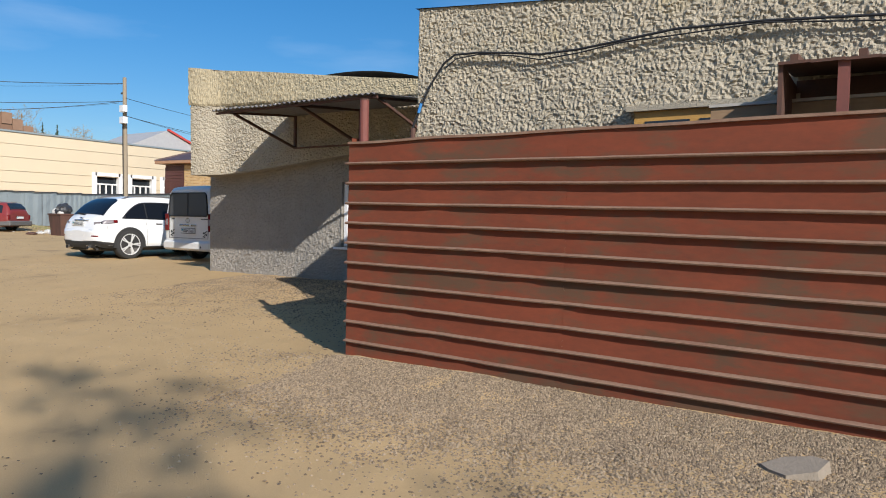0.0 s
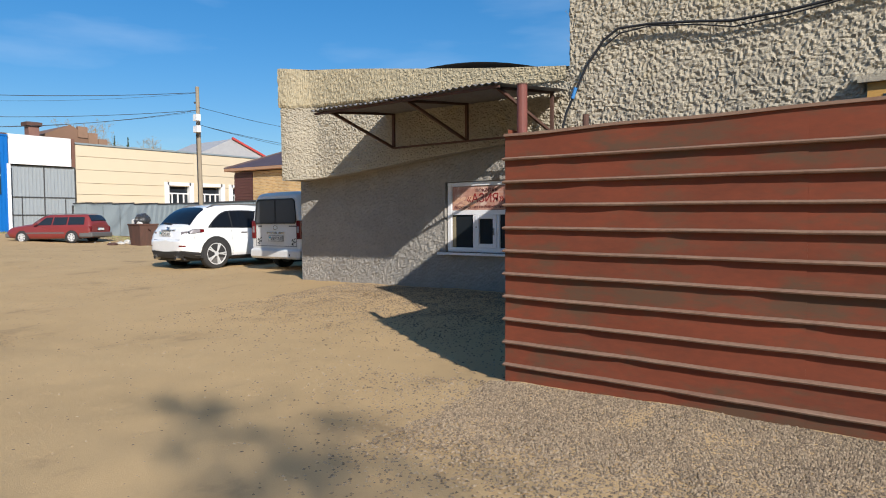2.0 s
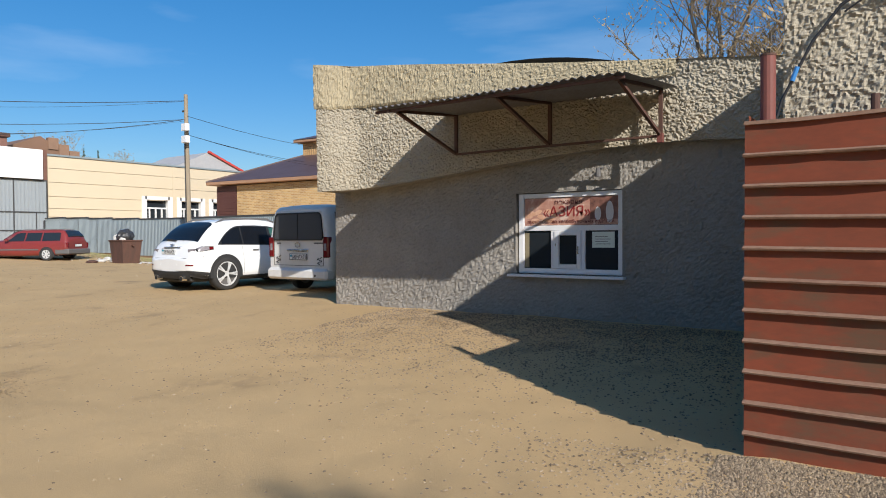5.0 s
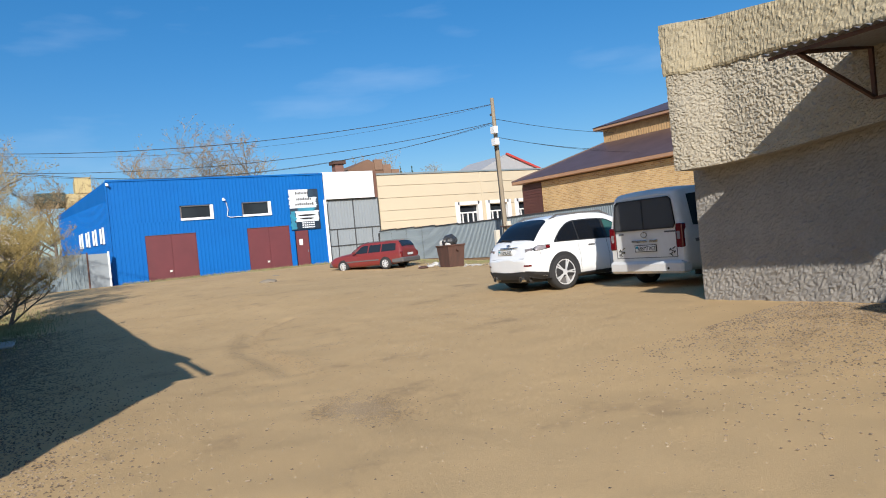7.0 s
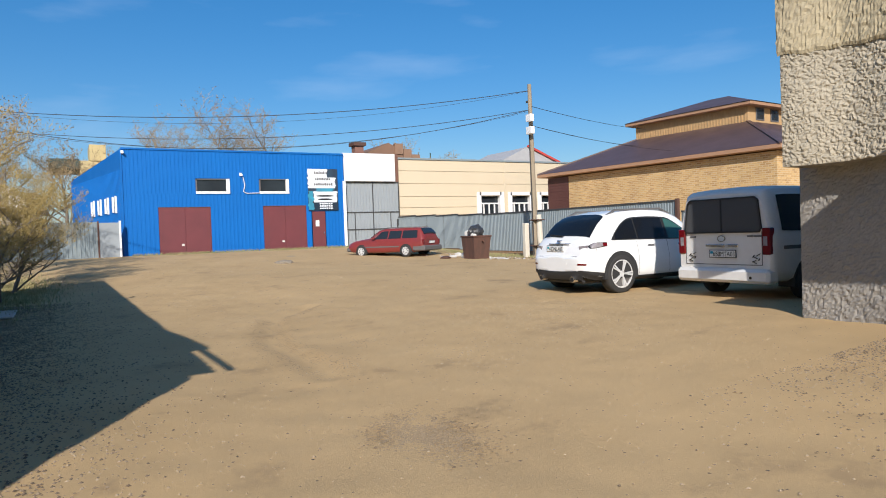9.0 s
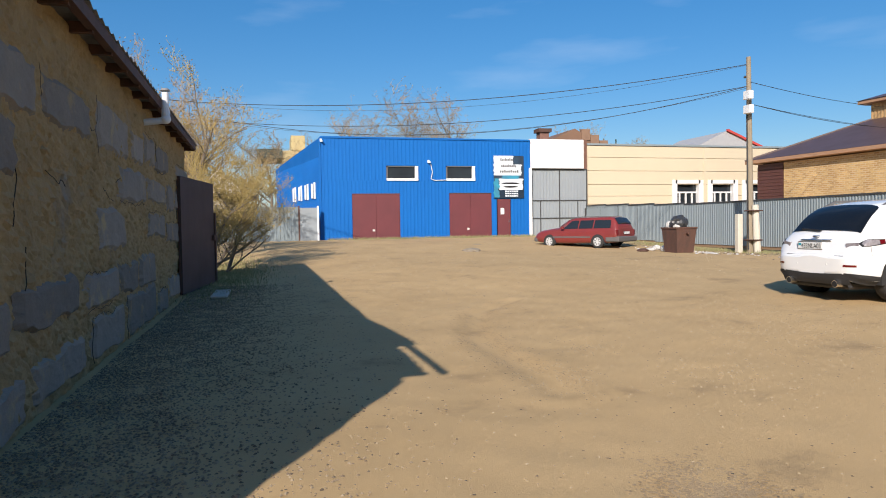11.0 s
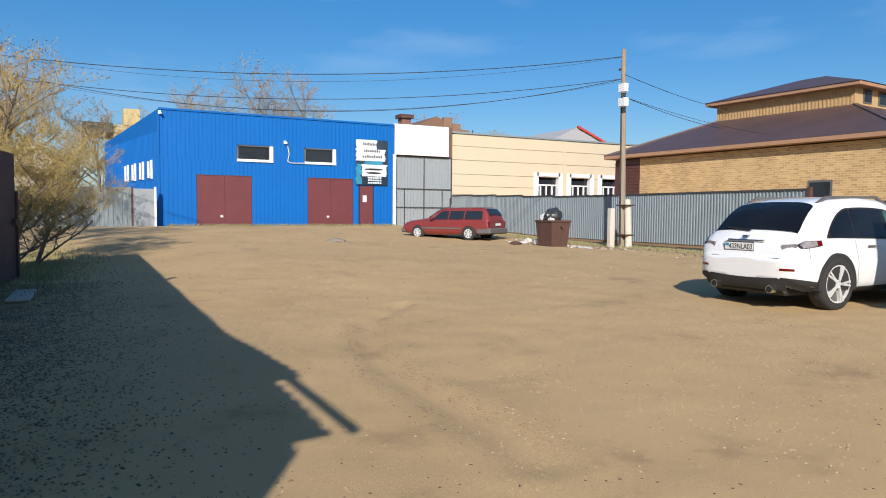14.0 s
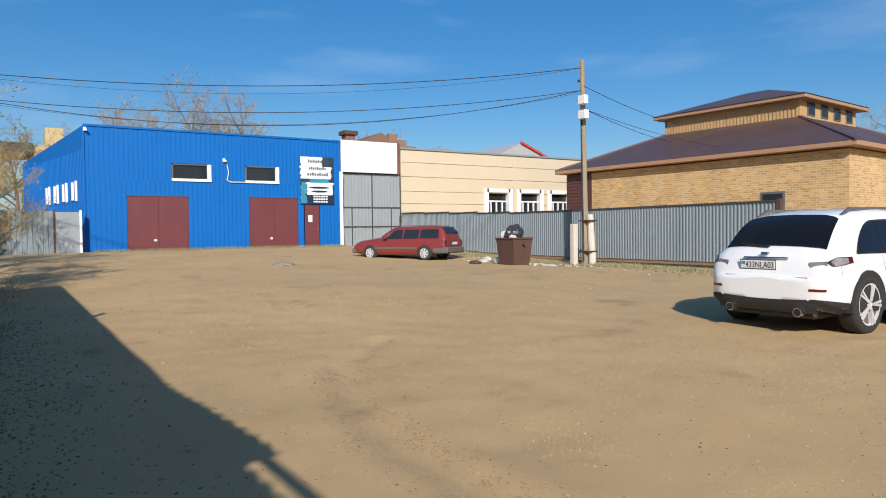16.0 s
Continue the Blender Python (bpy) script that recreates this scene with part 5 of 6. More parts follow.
def plate(parent, label, x, y, z, body, w=0.52, h=0.112, rim=None):
    p = part("number_plate", boxed(x - 0.012, x, y - w / 2, y + w / 2, z - h / 2, z + h / 2, bevel=0.003), M_PLATE, parent, label)
    part("plate_rim", boxed(x - 0.008, x + 0.004, y - w / 2 - 0.012, y + w / 2 + 0.012, z - h / 2 - 0.012, z + h / 2 + 0.012), rim or M_INK, p)
    part("plate_flag", boxed(x - 0.014, x - 0.0125, y + w / 2 - 0.075, y + w / 2 - 0.012, z, z + h / 2 - 0.012), M_FLAG, p)
    t = text(body, 0, 0, 0.118, M_INK, p, name="plate_number")
    t.matrix_basis = pose(x - 0.016, y - 0.035, z - 0.042, 90, 0, -90) @ Matrix.Diagonal((0.82, 1, 1, 1))
    return p


class SmoothLoft(Loft):
    """A loft whose sections glide into one another, with a rounder section."""

    def at(self, x):
        xs = self.rows[:, 0]
        k = int(np.clip(np.searchsorted(xs, x) - 1, 0, len(xs) - 2))
        h = xs[k + 1] - xs[k]
        u = min(max((x - xs[k]) / h, 0), 1)
        a, b = self.rows[k, 1:], self.rows[k + 1, 1:]
        slope = (b - a) / h
        before = (a - self.rows[k - 1, 1:]) / (xs[k] - xs[k - 1]) if k else slope
        after = (self.rows[k + 2, 1:] - b) / (xs[k + 2] - xs[k + 1]) if k + 2 < len(xs) else slope
        ma = np.where(before * slope > 0, 2 * before * slope / (before + slope + 1e-9 * np.sign(slope + before + 1e-12)), 0.0)
        mb = np.where(after * slope > 0, 2 * after * slope / (after + slope + 1e-9 * np.sign(slope + after + 1e-12)), 0.0)
        v = (2 * u ** 3 - 3 * u ** 2 + 1) * a + (u ** 3 - 2 * u ** 2 + u) * h * ma + (3 * u ** 2 - 2 * u ** 3) * b + (u ** 3 - u ** 2) * h * mb
        return [float(q) for q in v]

    def wide(self, x, z):
        """Half the body's width at a station and a height."""
        half = self.ring(x)[1:-3]
        return float(np.interp(z, [q[1] for q in half], [q[0] for q in half]))


def skin_patch(loft, name, material, parent, sign, x0, x1, low, high, out=0.006, n=16, m=5, label=""):
    """A lamp, strip or trim laid on the flank of a body; low(u) and high(u) give its edges."""
    bm = bmesh.new()

    def put(i, j):
        u = i / n
        x = x0 + (x1 - x0) * u
        z = low(u) + (high(u) - low(u)) * j / m
        return (x - out * 0.6, sign * (loft.wide(x, z) + out), z)

    sheet_mesh(bm, put, n, m)
    return part(name, bm, material, parent, label, smooth=True)


def build_suv():
    c = thing("suv", (-17.83, 9.66, 0.3), "white crossover suv with dark glass and five-spoke alloy wheels", "car", rz=90)
    lf = SmoothLoft([
        (-0.072, 0.463, 0.715, 0.75, 0.3, 0.29, 0.27), (-0.069, 0.462, 0.715, 0.752, 0.48, 0.47, 0.44), (-0.06, 0.46, 0.715, 0.755, 0.62, 0.61, 0.57), (-0.045, 0.44, 0.73, 0.775, 0.70, 0.69, 0.64), (-0.015, 0.42, 0.745, 0.79, 0.775, 0.765, 0.7), (0.025, 0.39, 0.79, 0.90, 0.83, 0.81, 0.72), (0.08, 0.36, 0.90, 1.03, 0.89, 0.86, 0.745),
        (0.16, 0.34, 1.00, 1.13, 0.925, 0.885, 0.765), (0.24, 0.32, 1.05, 1.20, 0.95, 0.90, 0.775), (0.38, 0.31, 1.07, 1.35, 0.962, 0.90, 0.76),
        (0.55, 0.30, 1.08, 1.50, 0.968, 0.90, 0.73), (0.80, 0.28, 1.08, 1.625, 0.966, 0.895, 0.70), (1.2, 0.26, 1.075, 1.685, 0.962, 0.89, 0.685),
        (1.8, 0.25, 1.065, 1.71, 0.958, 0.885, 0.675), (2.3, 0.24, 1.055, 1.685, 0.958, 0.885, 0.665), (2.75, 0.24, 1.04, 1.575, 0.958, 0.88, 0.645), (3.2, 0.24, 1.02, 1.315, 0.958, 0.87, 0.64), (3.5, 0.24, 0.99, 1.12, 0.958, 0.86, 0.69),
        (4.0, 0.24, 0.92, 1.04, 0.95, 0.84, 0.7), (4.5, 0.26, 0.80, 0.93, 0.9, 0.78, 0.66), (4.8, 0.34, 0.62, 0.72, 0.72, 0.66, 0.55)])
    car_body(lf, -0.072, 4.8, 240, M_CARWHITE, c, (-0.07, -0.069, -0.066, -0.063, -0.06, -0.056, -0.05, -0.045, -0.037, -0.03, -0.02, -0.005, 0.005, 0.015))
    for s in (-1, 1):
        skin_patch(lf, "valance_side", M_VALANCE, c, s, -0.05, 0.4, lambda u: lf.at(-0.05 + 0.45 * u)[0] - 0.02, lambda u: 0.5 - 0.06 * u, 0.01, 24)
        skin_patch(lf, "sill", M_VALANCE, c, s, 1.2, 3.25, lambda u: 0.25, lambda u: 0.34 + 0.02 * u, 0.012, label="dark plastic sill")
    bm = bmesh.new()
    sheet_mesh(bm, lambda i, j: (-0.086 + 0.06 * (1 - j / 4) ** 2 + 0.06 * abs(i / 6 - 1) ** 4, 0.72 * (i / 6 - 1), 0.3 + (0.2 - 0.03 * (1 - (i / 6 - 1) ** 2)) * j / 4), 12, 4)
    part("rear_valance", bm, M_VALANCE, c, "dark plastic lower bumper", smooth=True)
    part("underbody", boxed(0.06, 4.5, -0.66, 0.66, 0.22, 0.36, bevel=0.04), M_VALANCE, c)

    # rear screen with rounded upper corners, under a roof spoiler
    def screen(xa, xb, wide, name, material, out):
        bm = bmesh.new()

        def put(i, j):
            u = i / 14
            x = xa + (xb - xa) * u
            zb, zs, zr, wl, ws, wr = lf.at(x)
            w = wide(u) * (2 * j / 16 - 1)
            f = abs(w) / wr
            z = zr + 0.012 - (0.008 * (f / 0.5) if f < 0.5 else 0.008 + 0.022 * (f - 0.5) / 0.4 if f < 0.9 else 0.03 + 0.42 * (f - 0.9))
            return (x - out, w, z + out * 0.7)

        sheet_mesh(bm, put, 14, 16)
        return part(name, bm, material, c, smooth=True)

    screen(0.215, 0.74, lambda u: 0.735 - 0.09 * u - 0.2 * max(0, (u - 0.82) / 0.18) ** 2.2, "rear_window", M_CARGLASS, 0.014)
    screen(2.6, 3.45, lambda u: 0.57 + 0.06 * u, "windscreen", M_CARGLASS, -0.004)

    def arch_top(x):
        """Height of the side glass over the belt, as a share of the glasshouse."""
        if x < 1.35:
            return 0.02 + 0.82 * math.sin(0.5 * math.pi * (x - 0.62) / 0.73) ** 0.85
        if x < 2.35:
            return 0.84
        return max(0.02, 0.84 - 0.82 * ((x - 2.35) / 0.98) ** 1.5)

    def side_pane(x0, x1, s, material, name, out, low=0.03, shrink=0.0):
        bm = bmesh.new()

        def put(i, j):
            x = x0 + (x1 - x0) * i / 24
            v = low + max(arch_top(x) - shrink - low, 0.004) * j / 5
            y, z = lf.side(x, v, out)
            return (x, s * y, z)

        sheet_mesh(bm, put, 24, 5)
        return part(name, bm, material, c, smooth=True)

    for s in (-1, 1):
        side_pane(0.63, 3.32, s, M_INK, "window_surround", 0.008, 0.0)
        side_pane(0.74, 1.34, s, M_CARGLASS, "quarter_window", 0.013, 0.04, 0.06)
        side_pane(1.38, 2.18, s, M_CARGLASS, "side_window", 0.013, 0.04, 0.05)
        side_pane(2.26, 3.16, s, M_GREENGLASS, "side_window", 0.013, 0.04, 0.06)
        rail = part("roof_rail", bar(bmesh.new(), (1.0, s * 0.6, 1.695), (2.35, s * 0.58, 1.715), 0.045, 0.04), M_TRIM, c, "grey roof rail")
        part("rail_foot", bar(bmesh.new(), (0.78, s * 0.61, 1.59), (1.03, s * 0.6, 1.7), 0.045, 0.035), M_TRIM, rail)
        part("rail_foot", bar(bmesh.new(), (2.33, s * 0.58, 1.715), (2.62, s * 0.575, 1.6), 0.045, 0.035), M_TRIM, rail)
        part("mirror", boxed(2.98, 3.1, s * 0.88, s * 1.05, 1.06, 1.2, bevel=0.04), M_INK, c, "black door mirror")
        for x in (1.62, 2.52):
            skin_patch(lf, "door_handle", M_CHROME if x > 2 else M_TRIM, c, s, x, x + 0.19, lambda u: 0.93, lambda u: 0.965, 0.02, 6, 2)
        for x in (1.32, 2.2):
            skin_patch(lf, "door_seam", M_TRIM, c, s, x, x + 0.008, lambda u: 0.38, lambda u: 1.05, 0.003, 1, 12)
        skin_patch(lf, "tailgate_seam", M_TRIM, c, s, 0.205, 0.212, lambda u: 0.78, lambda u: 0.94, 0.003, 1, 6)
        t = skin_patch(lf, "tail_lamp", M_INK, c, s, 0.095, 0.5, lambda u: 0.925 + 0.045 * u, lambda u: 0.975 + 0.075 * min(1, u * 4) ** 0.7, 0.006, label="long clear and red tail lamp")
        skin_patch(lf, "lens", M_LAMP_CLEAR, t, s, 0.115, 0.39, lambda u: 0.935 + 0.035 * u, lambda u: 0.98 + 0.06 * min(1, u * 4) ** 0.7, 0.011)
        part("lens", bar(bmesh.new(), (0.055, s * 0.6, 0.945), (0.105, s * 0.8, 0.962), 0.05, 0.07), M_LAMP_CLEAR, t)
        skin_patch(lf, "lens", M_LAMP_RED, t, s, 0.385, 0.49, lambda u: 0.972 + 0.01 * u, lambda u: 1.04, 0.012)
        skin_patch(lf, "reflector", M_LAMP_RED, c, s, -0.058, 0.02, lambda u: 0.60, lambda u: 0.635, 0.007, label="red bumper reflector")
        bm = bmesh.new()
        rod(bm, (-0.085, s * 0.5, 0.315), (0.3, s * 0.5, 0.33), 0.06, 18)
        ex = part("exhaust_tip", bm, M_CHROME, c)
        part("exhaust_bore", rod(bmesh.new(), (-0.089, s * 0.5, 0.315), (-0.07, s * 0.5, 0.315), 0.05, 18), M_INK, ex)
        part("parking_sensor", rod(bmesh.new(), (-0.078, s * 0.32, 0.63), (-0.06, s * 0.32, 0.63), 0.014, 10), M_CARWHITE, c)
        for x in (0.82, 3.67):
            arch(c, lf, x, 0.45, 0.41, s)
            wheel(c, x, s * 0.855, 0.4, 0.26, 0.285, 5, s)
    part("chrome_bar", boxed(0.035, 0.14, -0.3, 0.36, 1.012, 1.04, bevel=0.009), M_CHROME, c)
    part("handle_shadow", boxed(0.03, 0.1, -0.24, 0.34, 0.822, 0.83), M_TRIM, c)
    part("bumper_seam", boxed(-0.03, 0.03, -0.6, 0.6, 0.772, 0.78), M_TRIM, c)
    part("wiper", bar(bmesh.new(), (0.17, 0.05, 1.185), (0.21, 0.5, 1.215), 0.035, 0.025), M_INK, c)
    part("badge", boxed(0.04, 0.1, -0.01, 0.1, 1.075, 1.105, bevel=0.01), M_CHROME, c, "chrome oval badge")
    for y in (-0.52, -0.47, -0.38, -0.34):
        part("lettering", boxed(0.04, 0.1, y - 0.016, y + 0.016, 0.835, 0.87), M_TRIM, c)
    plate(c, "white number plate", 0.012, 0.12, 0.93, "433NLA03", rim=M_CHROME)
    return c


build_suv()


def build_van():
    c = thing("van", (-14.56, 10.6, 0.33), "dusty white passenger van seen from its tailgate", "van", rz=90)
    lf = Loft([
        (0.00, 0.40, 1.12, 1.80, 0.90, 0.90, 0.74), (0.04, 0.36, 1.12, 1.86, 0.93, 0.925, 0.77), (0.12, 0.34, 1.12, 1.9, 0.94, 0.93, 0.79), (0.5, 0.32, 1.1, 1.93, 0.945, 0.93, 0.8),
        (3.4, 0.3, 1.08, 1.93, 0.945, 0.92, 0.78), (3.9, 0.3, 1.06, 1.82, 0.945, 0.91, 0.76), (4.45, 0.3, 1.0, 1.2, 0.93, 0.88, 0.74), (4.8, 0.34, 0.85, 0.95, 0.86, 0.82, 0.7)])
    car_body(lf, 0, 4.8, 60, M_VANWHITE, c)
    part("rear_bumper", boxed(-0.09, 0.2, -0.93, 0.93, 0.3, 0.54, bevel=0.05), M_VANWHITE, c, "white rear bumper")
    bm = bmesh.new()
    prof = [(-0.72, 1.16), (0.72, 1.16), (0.76, 1.22), (0.7, 1.68), (0.64, 1.73), (-0.64, 1.73), (-0.7, 1.68), (-0.76, 1.22)]
    vs = [bm.verts.new((-0.004 - 0.02 * 0 + 0.05 * (z - 1.1) * 0.3, y, z)) for y, z in prof]
    bm.faces.new(vs)
    ext = bmesh.ops.extrude_face_region(bm, geom=bm.faces[:])
    bmesh.ops.translate(bm, vec=(-0.02, 0, 0), verts=[v for v in ext["geom"] if isinstance(v, bmesh.types.BMVert)])
    rw = part("rear_window", bm, M_DUSTGLASS, c, "dusty dark rear window")
    for a, b in zip(prof, prof[1:] + prof[:1]):
        part("seal", bar(bmesh.new(), (-0.022 + 0.015 * (a[1] - 1.1), a[0], a[1]), (-0.022 + 0.015 * (b[1] - 1.1), b[0], b[1]), 0.03), M_INK, rw)
    part("centre_bar", boxed(-0.03, -0.022, -0.012, 0.012, 1.17, 1.72), M_INK, rw)
    part("tailgate_seam", boxed(-0.008, 0.02, -0.76, 0.76, 0.6, 0.612), M_TRIM, c)
    for s in (-1, 1):
        part("tailgate_seam", boxed(-0.008, 0.02, s * 0.765 - 0.005, s * 0.765 + 0.005, 0.6, 1.16), M_TRIM, c)
        t = part("tail_lamp", boxed(-0.025, 0.1, s * 0.85 - 0.075, s * 0.85 + 0.075, 0.78, 1.22, bevel=0.015), M_LAMP_RED, c, "tall red tail lamp")
        part("lens", boxed(-0.029, -0.02, s * 0.84 - 0.035, s * 0.84 + 0.035, 0.93, 1.08), M_LAMP_CLEAR, t)
        side_glass(lf, 0.28, 1.35, 0.08, 0.88, s, M_GLASS, c)
        side_glass(lf, 1.45, 2.6, 0.08, 0.88, s, M_GLASS, c)
        side_glass(lf, 2.7, 3.9, 0.08, 0.88, s, M_GLASS, c, 0, -0.3)
        part("side_moulding", boxed(0.3, 3.8, s * 0.945 - 0.01, s * 0.945 + 0.014, 0.86, 0.92), M_TRIM, c, "black side moulding")
        for x in (0.95, 3.9):
            arch(c, lf, x, 0.39, 0.32, s)
            wheel(c, x, s * 0.885, 0.335, 0.2, 0.2, 8, s)
    part("grab_handle", boxed(-0.03, 0.0, -0.33, 0.33, 0.905, 0.95, bevel=0.008), M_CHROME, c, "chrome tailgate handle strip")
    plate(c, "white number plate in a black frame", -0.02, -0.02, 0.79, "688MTA03")
    bm = bmesh.new()
    for k in range(18):
        a, b = 2 * math.pi * k / 18, 2 * math.pi * (k + 1) / 18
        bar(bm, (-0.02, 0.075 * math.cos(a), 1.05 + 0.05 * math.sin(a)), (-0.02, 0.075 * math.cos(b), 1.05 + 0.05 * math.sin(b)), 0.014)
    part("badge", bm, M_CHROME, c, "chrome oval badge")
    for y0, y1 in ((0.55, 0.67), (-0.78, -0.62), (-0.6, -0.5)):
        part("lettering", boxed(-0.012, 0.0, y0, y1, 1.07, 1.1), M_TRIM, c)
    for y, z in ((0.62, 0.72), (-0.66, 0.7)):
        bm = bmesh.new()
        for k in range(6):
            bar(bm, (-0.012, y + 0.07 * math.sin(k * 1.9), z - 0.07 + 0.025 * k), (-0.012, y + 0.07 * math.sin(k * 1.9 + 1.3), z - 0.03 + 0.025 * k), 0.022, 0.006)
        part("sticker", bm, M_INK, c, "black worn sticker")
    part("plug", rod(bmesh.new(), (-0.095, -0.6, 0.4), (-0.085, -0.6, 0.4), 0.025, 10), M_INK, c)
    return c


build_van()


def build_wagon():
    c = thing("station_wagon", (-36.55, 16.75, 0.5), "faded red old station wagon with mud along the sills", "car", rz=211)
    lf = Loft([
        (0.00, 0.42, 0.8, 0.9, 0.78, 0.78, 0.7), (0.05, 0.36, 0.88, 1.0, 0.83, 0.8, 0.68), (0.12, 0.32, 0.9, 1.22, 0.85, 0.81, 0.64), (0.3, 0.28, 0.92, 1.42, 0.86, 0.81, 0.61), (0.5, 0.26, 0.92, 1.47, 0.86, 0.81, 0.6),
        (2.4, 0.22, 0.9, 1.46, 0.86, 0.8, 0.59), (2.75, 0.22, 0.9, 1.38, 0.86, 0.8, 0.58), (3.35, 0.22, 0.88, 1.0, 0.86, 0.79, 0.64), (3.8, 0.22, 0.84, 0.94, 0.85, 0.79, 0.68), (4.35, 0.26, 0.77, 0.86, 0.82, 0.75, 0.65), (4.6, 0.3, 0.68, 0.78, 0.76, 0.7, 0.6), (4.7, 0.34, 0.6, 0.66, 0.7, 0.66, 0.58)])
    car_body(lf, 0, 4.7, 60, M_CARRED, c)
    part("rear_bumper", boxed(-0.1, 0.62, -0.872, 0.872, 0.3, 0.56, bevel=0.05), M_TRIM, c, "grey plastic bumper")
    part("front_bumper", boxed(4.4, 4.78, -0.76, 0.76, 0.3, 0.52, bevel=0.05), M_TRIM, c)
    top_glass(lf, 0.09, 0.33, 0.6, 0.52, M_GLASS, c, "rear_window")
    top_glass(lf, 2.62, 3.3, 0.52, 0.6, M_GLASS, c, "windscreen")
    for s in (-1, 1):
        side_glass(lf, 0.35, 1.25, 0.06, 0.86, s, M_GLASS, c, 0.05, 0.0)
        side_glass(lf, 1.32, 2.08, 0.06, 0.86, s, M_GLASS, c, 0, -0.02)
        side_glass(lf, 2.14, 3.05, 0.06, 0.86, s, M_GLASS, c, 0, -0.48)
        part("tail_lamp", boxed(-0.01, 0.16, s * 0.755 - 0.06, s * 0.755 + 0.06, 0.62, 0.86, bevel=0.01), M_LAMP_RED, c, "red tail lamp")
        part("side_moulding", boxed(1.4, 3.5, s * 0.862 - 0.01, s * 0.862 + 0.012, 0.5, 0.56), M_TRIM, c)
        part("roof_rail", bar(bmesh.new(), (0.5, s * 0.52, 1.49), (2.3, s * 0.52, 1.5), 0.03), M_TRIM, c)
        part("mirror", boxed(2.85, 3.0, s * 0.86, s * 0.98, 0.92, 1.03, bevel=0.02), M_CARRED, c)
        for x in (1.0, 3.73):
            arch(c, lf, x, 0.36, 0.3, s)
            wheel(c, x, s * 0.805, 0.315, 0.2, 0.2, 7, s)
    plate(c, "pale number plate", -0.02, 0.0, 0.72, "")
    return c


build_wagon()


def build_sedan():
    c = thing("silver_car", (-15.0, 17.0, 0.36), "silver car parked beyond the white suv", "car", rz=180)
    lf = Loft([
        (0.00, 0.4, 0.8, 0.95, 0.75, 0.74, 0.66), (0.3, 0.28, 0.92, 1.1, 0.86, 0.8, 0.62), (0.9, 0.24, 0.93, 1.42, 0.88, 0.8, 0.58),
        (2.2, 0.22, 0.92, 1.5, 0.88, 0.8, 0.58), (2.7, 0.22, 0.9, 1.38, 0.88, 0.8, 0.58), (3.35, 0.22, 0.88, 1.02, 0.87, 0.79, 0.64), (4.2, 0.24, 0.76, 0.86, 0.84, 0.74, 0.62), (4.5, 0.32, 0.6, 0.66, 0.7, 0.64, 0.55)])
    car_body(lf, 0, 4.5, 50, M_SILVER, c)
    top_glass(lf, 2.5, 3.3, 0.52, 0.6, M_GLASS, c, "windscreen")
    top_glass(lf, 0.35, 0.85, 0.58, 0.52, M_GLASS, c, "rear_window")
    for s in (-1, 1):
        side_glass(lf, 0.95, 2.0, 0.06, 0.86, s, M_GLASS, c, 0.3, 0)
        side_glass(lf, 2.06, 3.05, 0.06, 0.86, s, M_GLASS, c, 0, -0.5)
        part("mirror", boxed(2.85, 3.0, s * 0.88, s * 1.0, 0.92, 1.05, bevel=0.02), M_INK, c)
        for x in (0.85, 3.5):
            arch(c, lf, x, 0.37, 0.31, s)
            wheel(c, x, s * 0.825, 0.32, 0.2, 0.21, 5, s)


build_sedan()


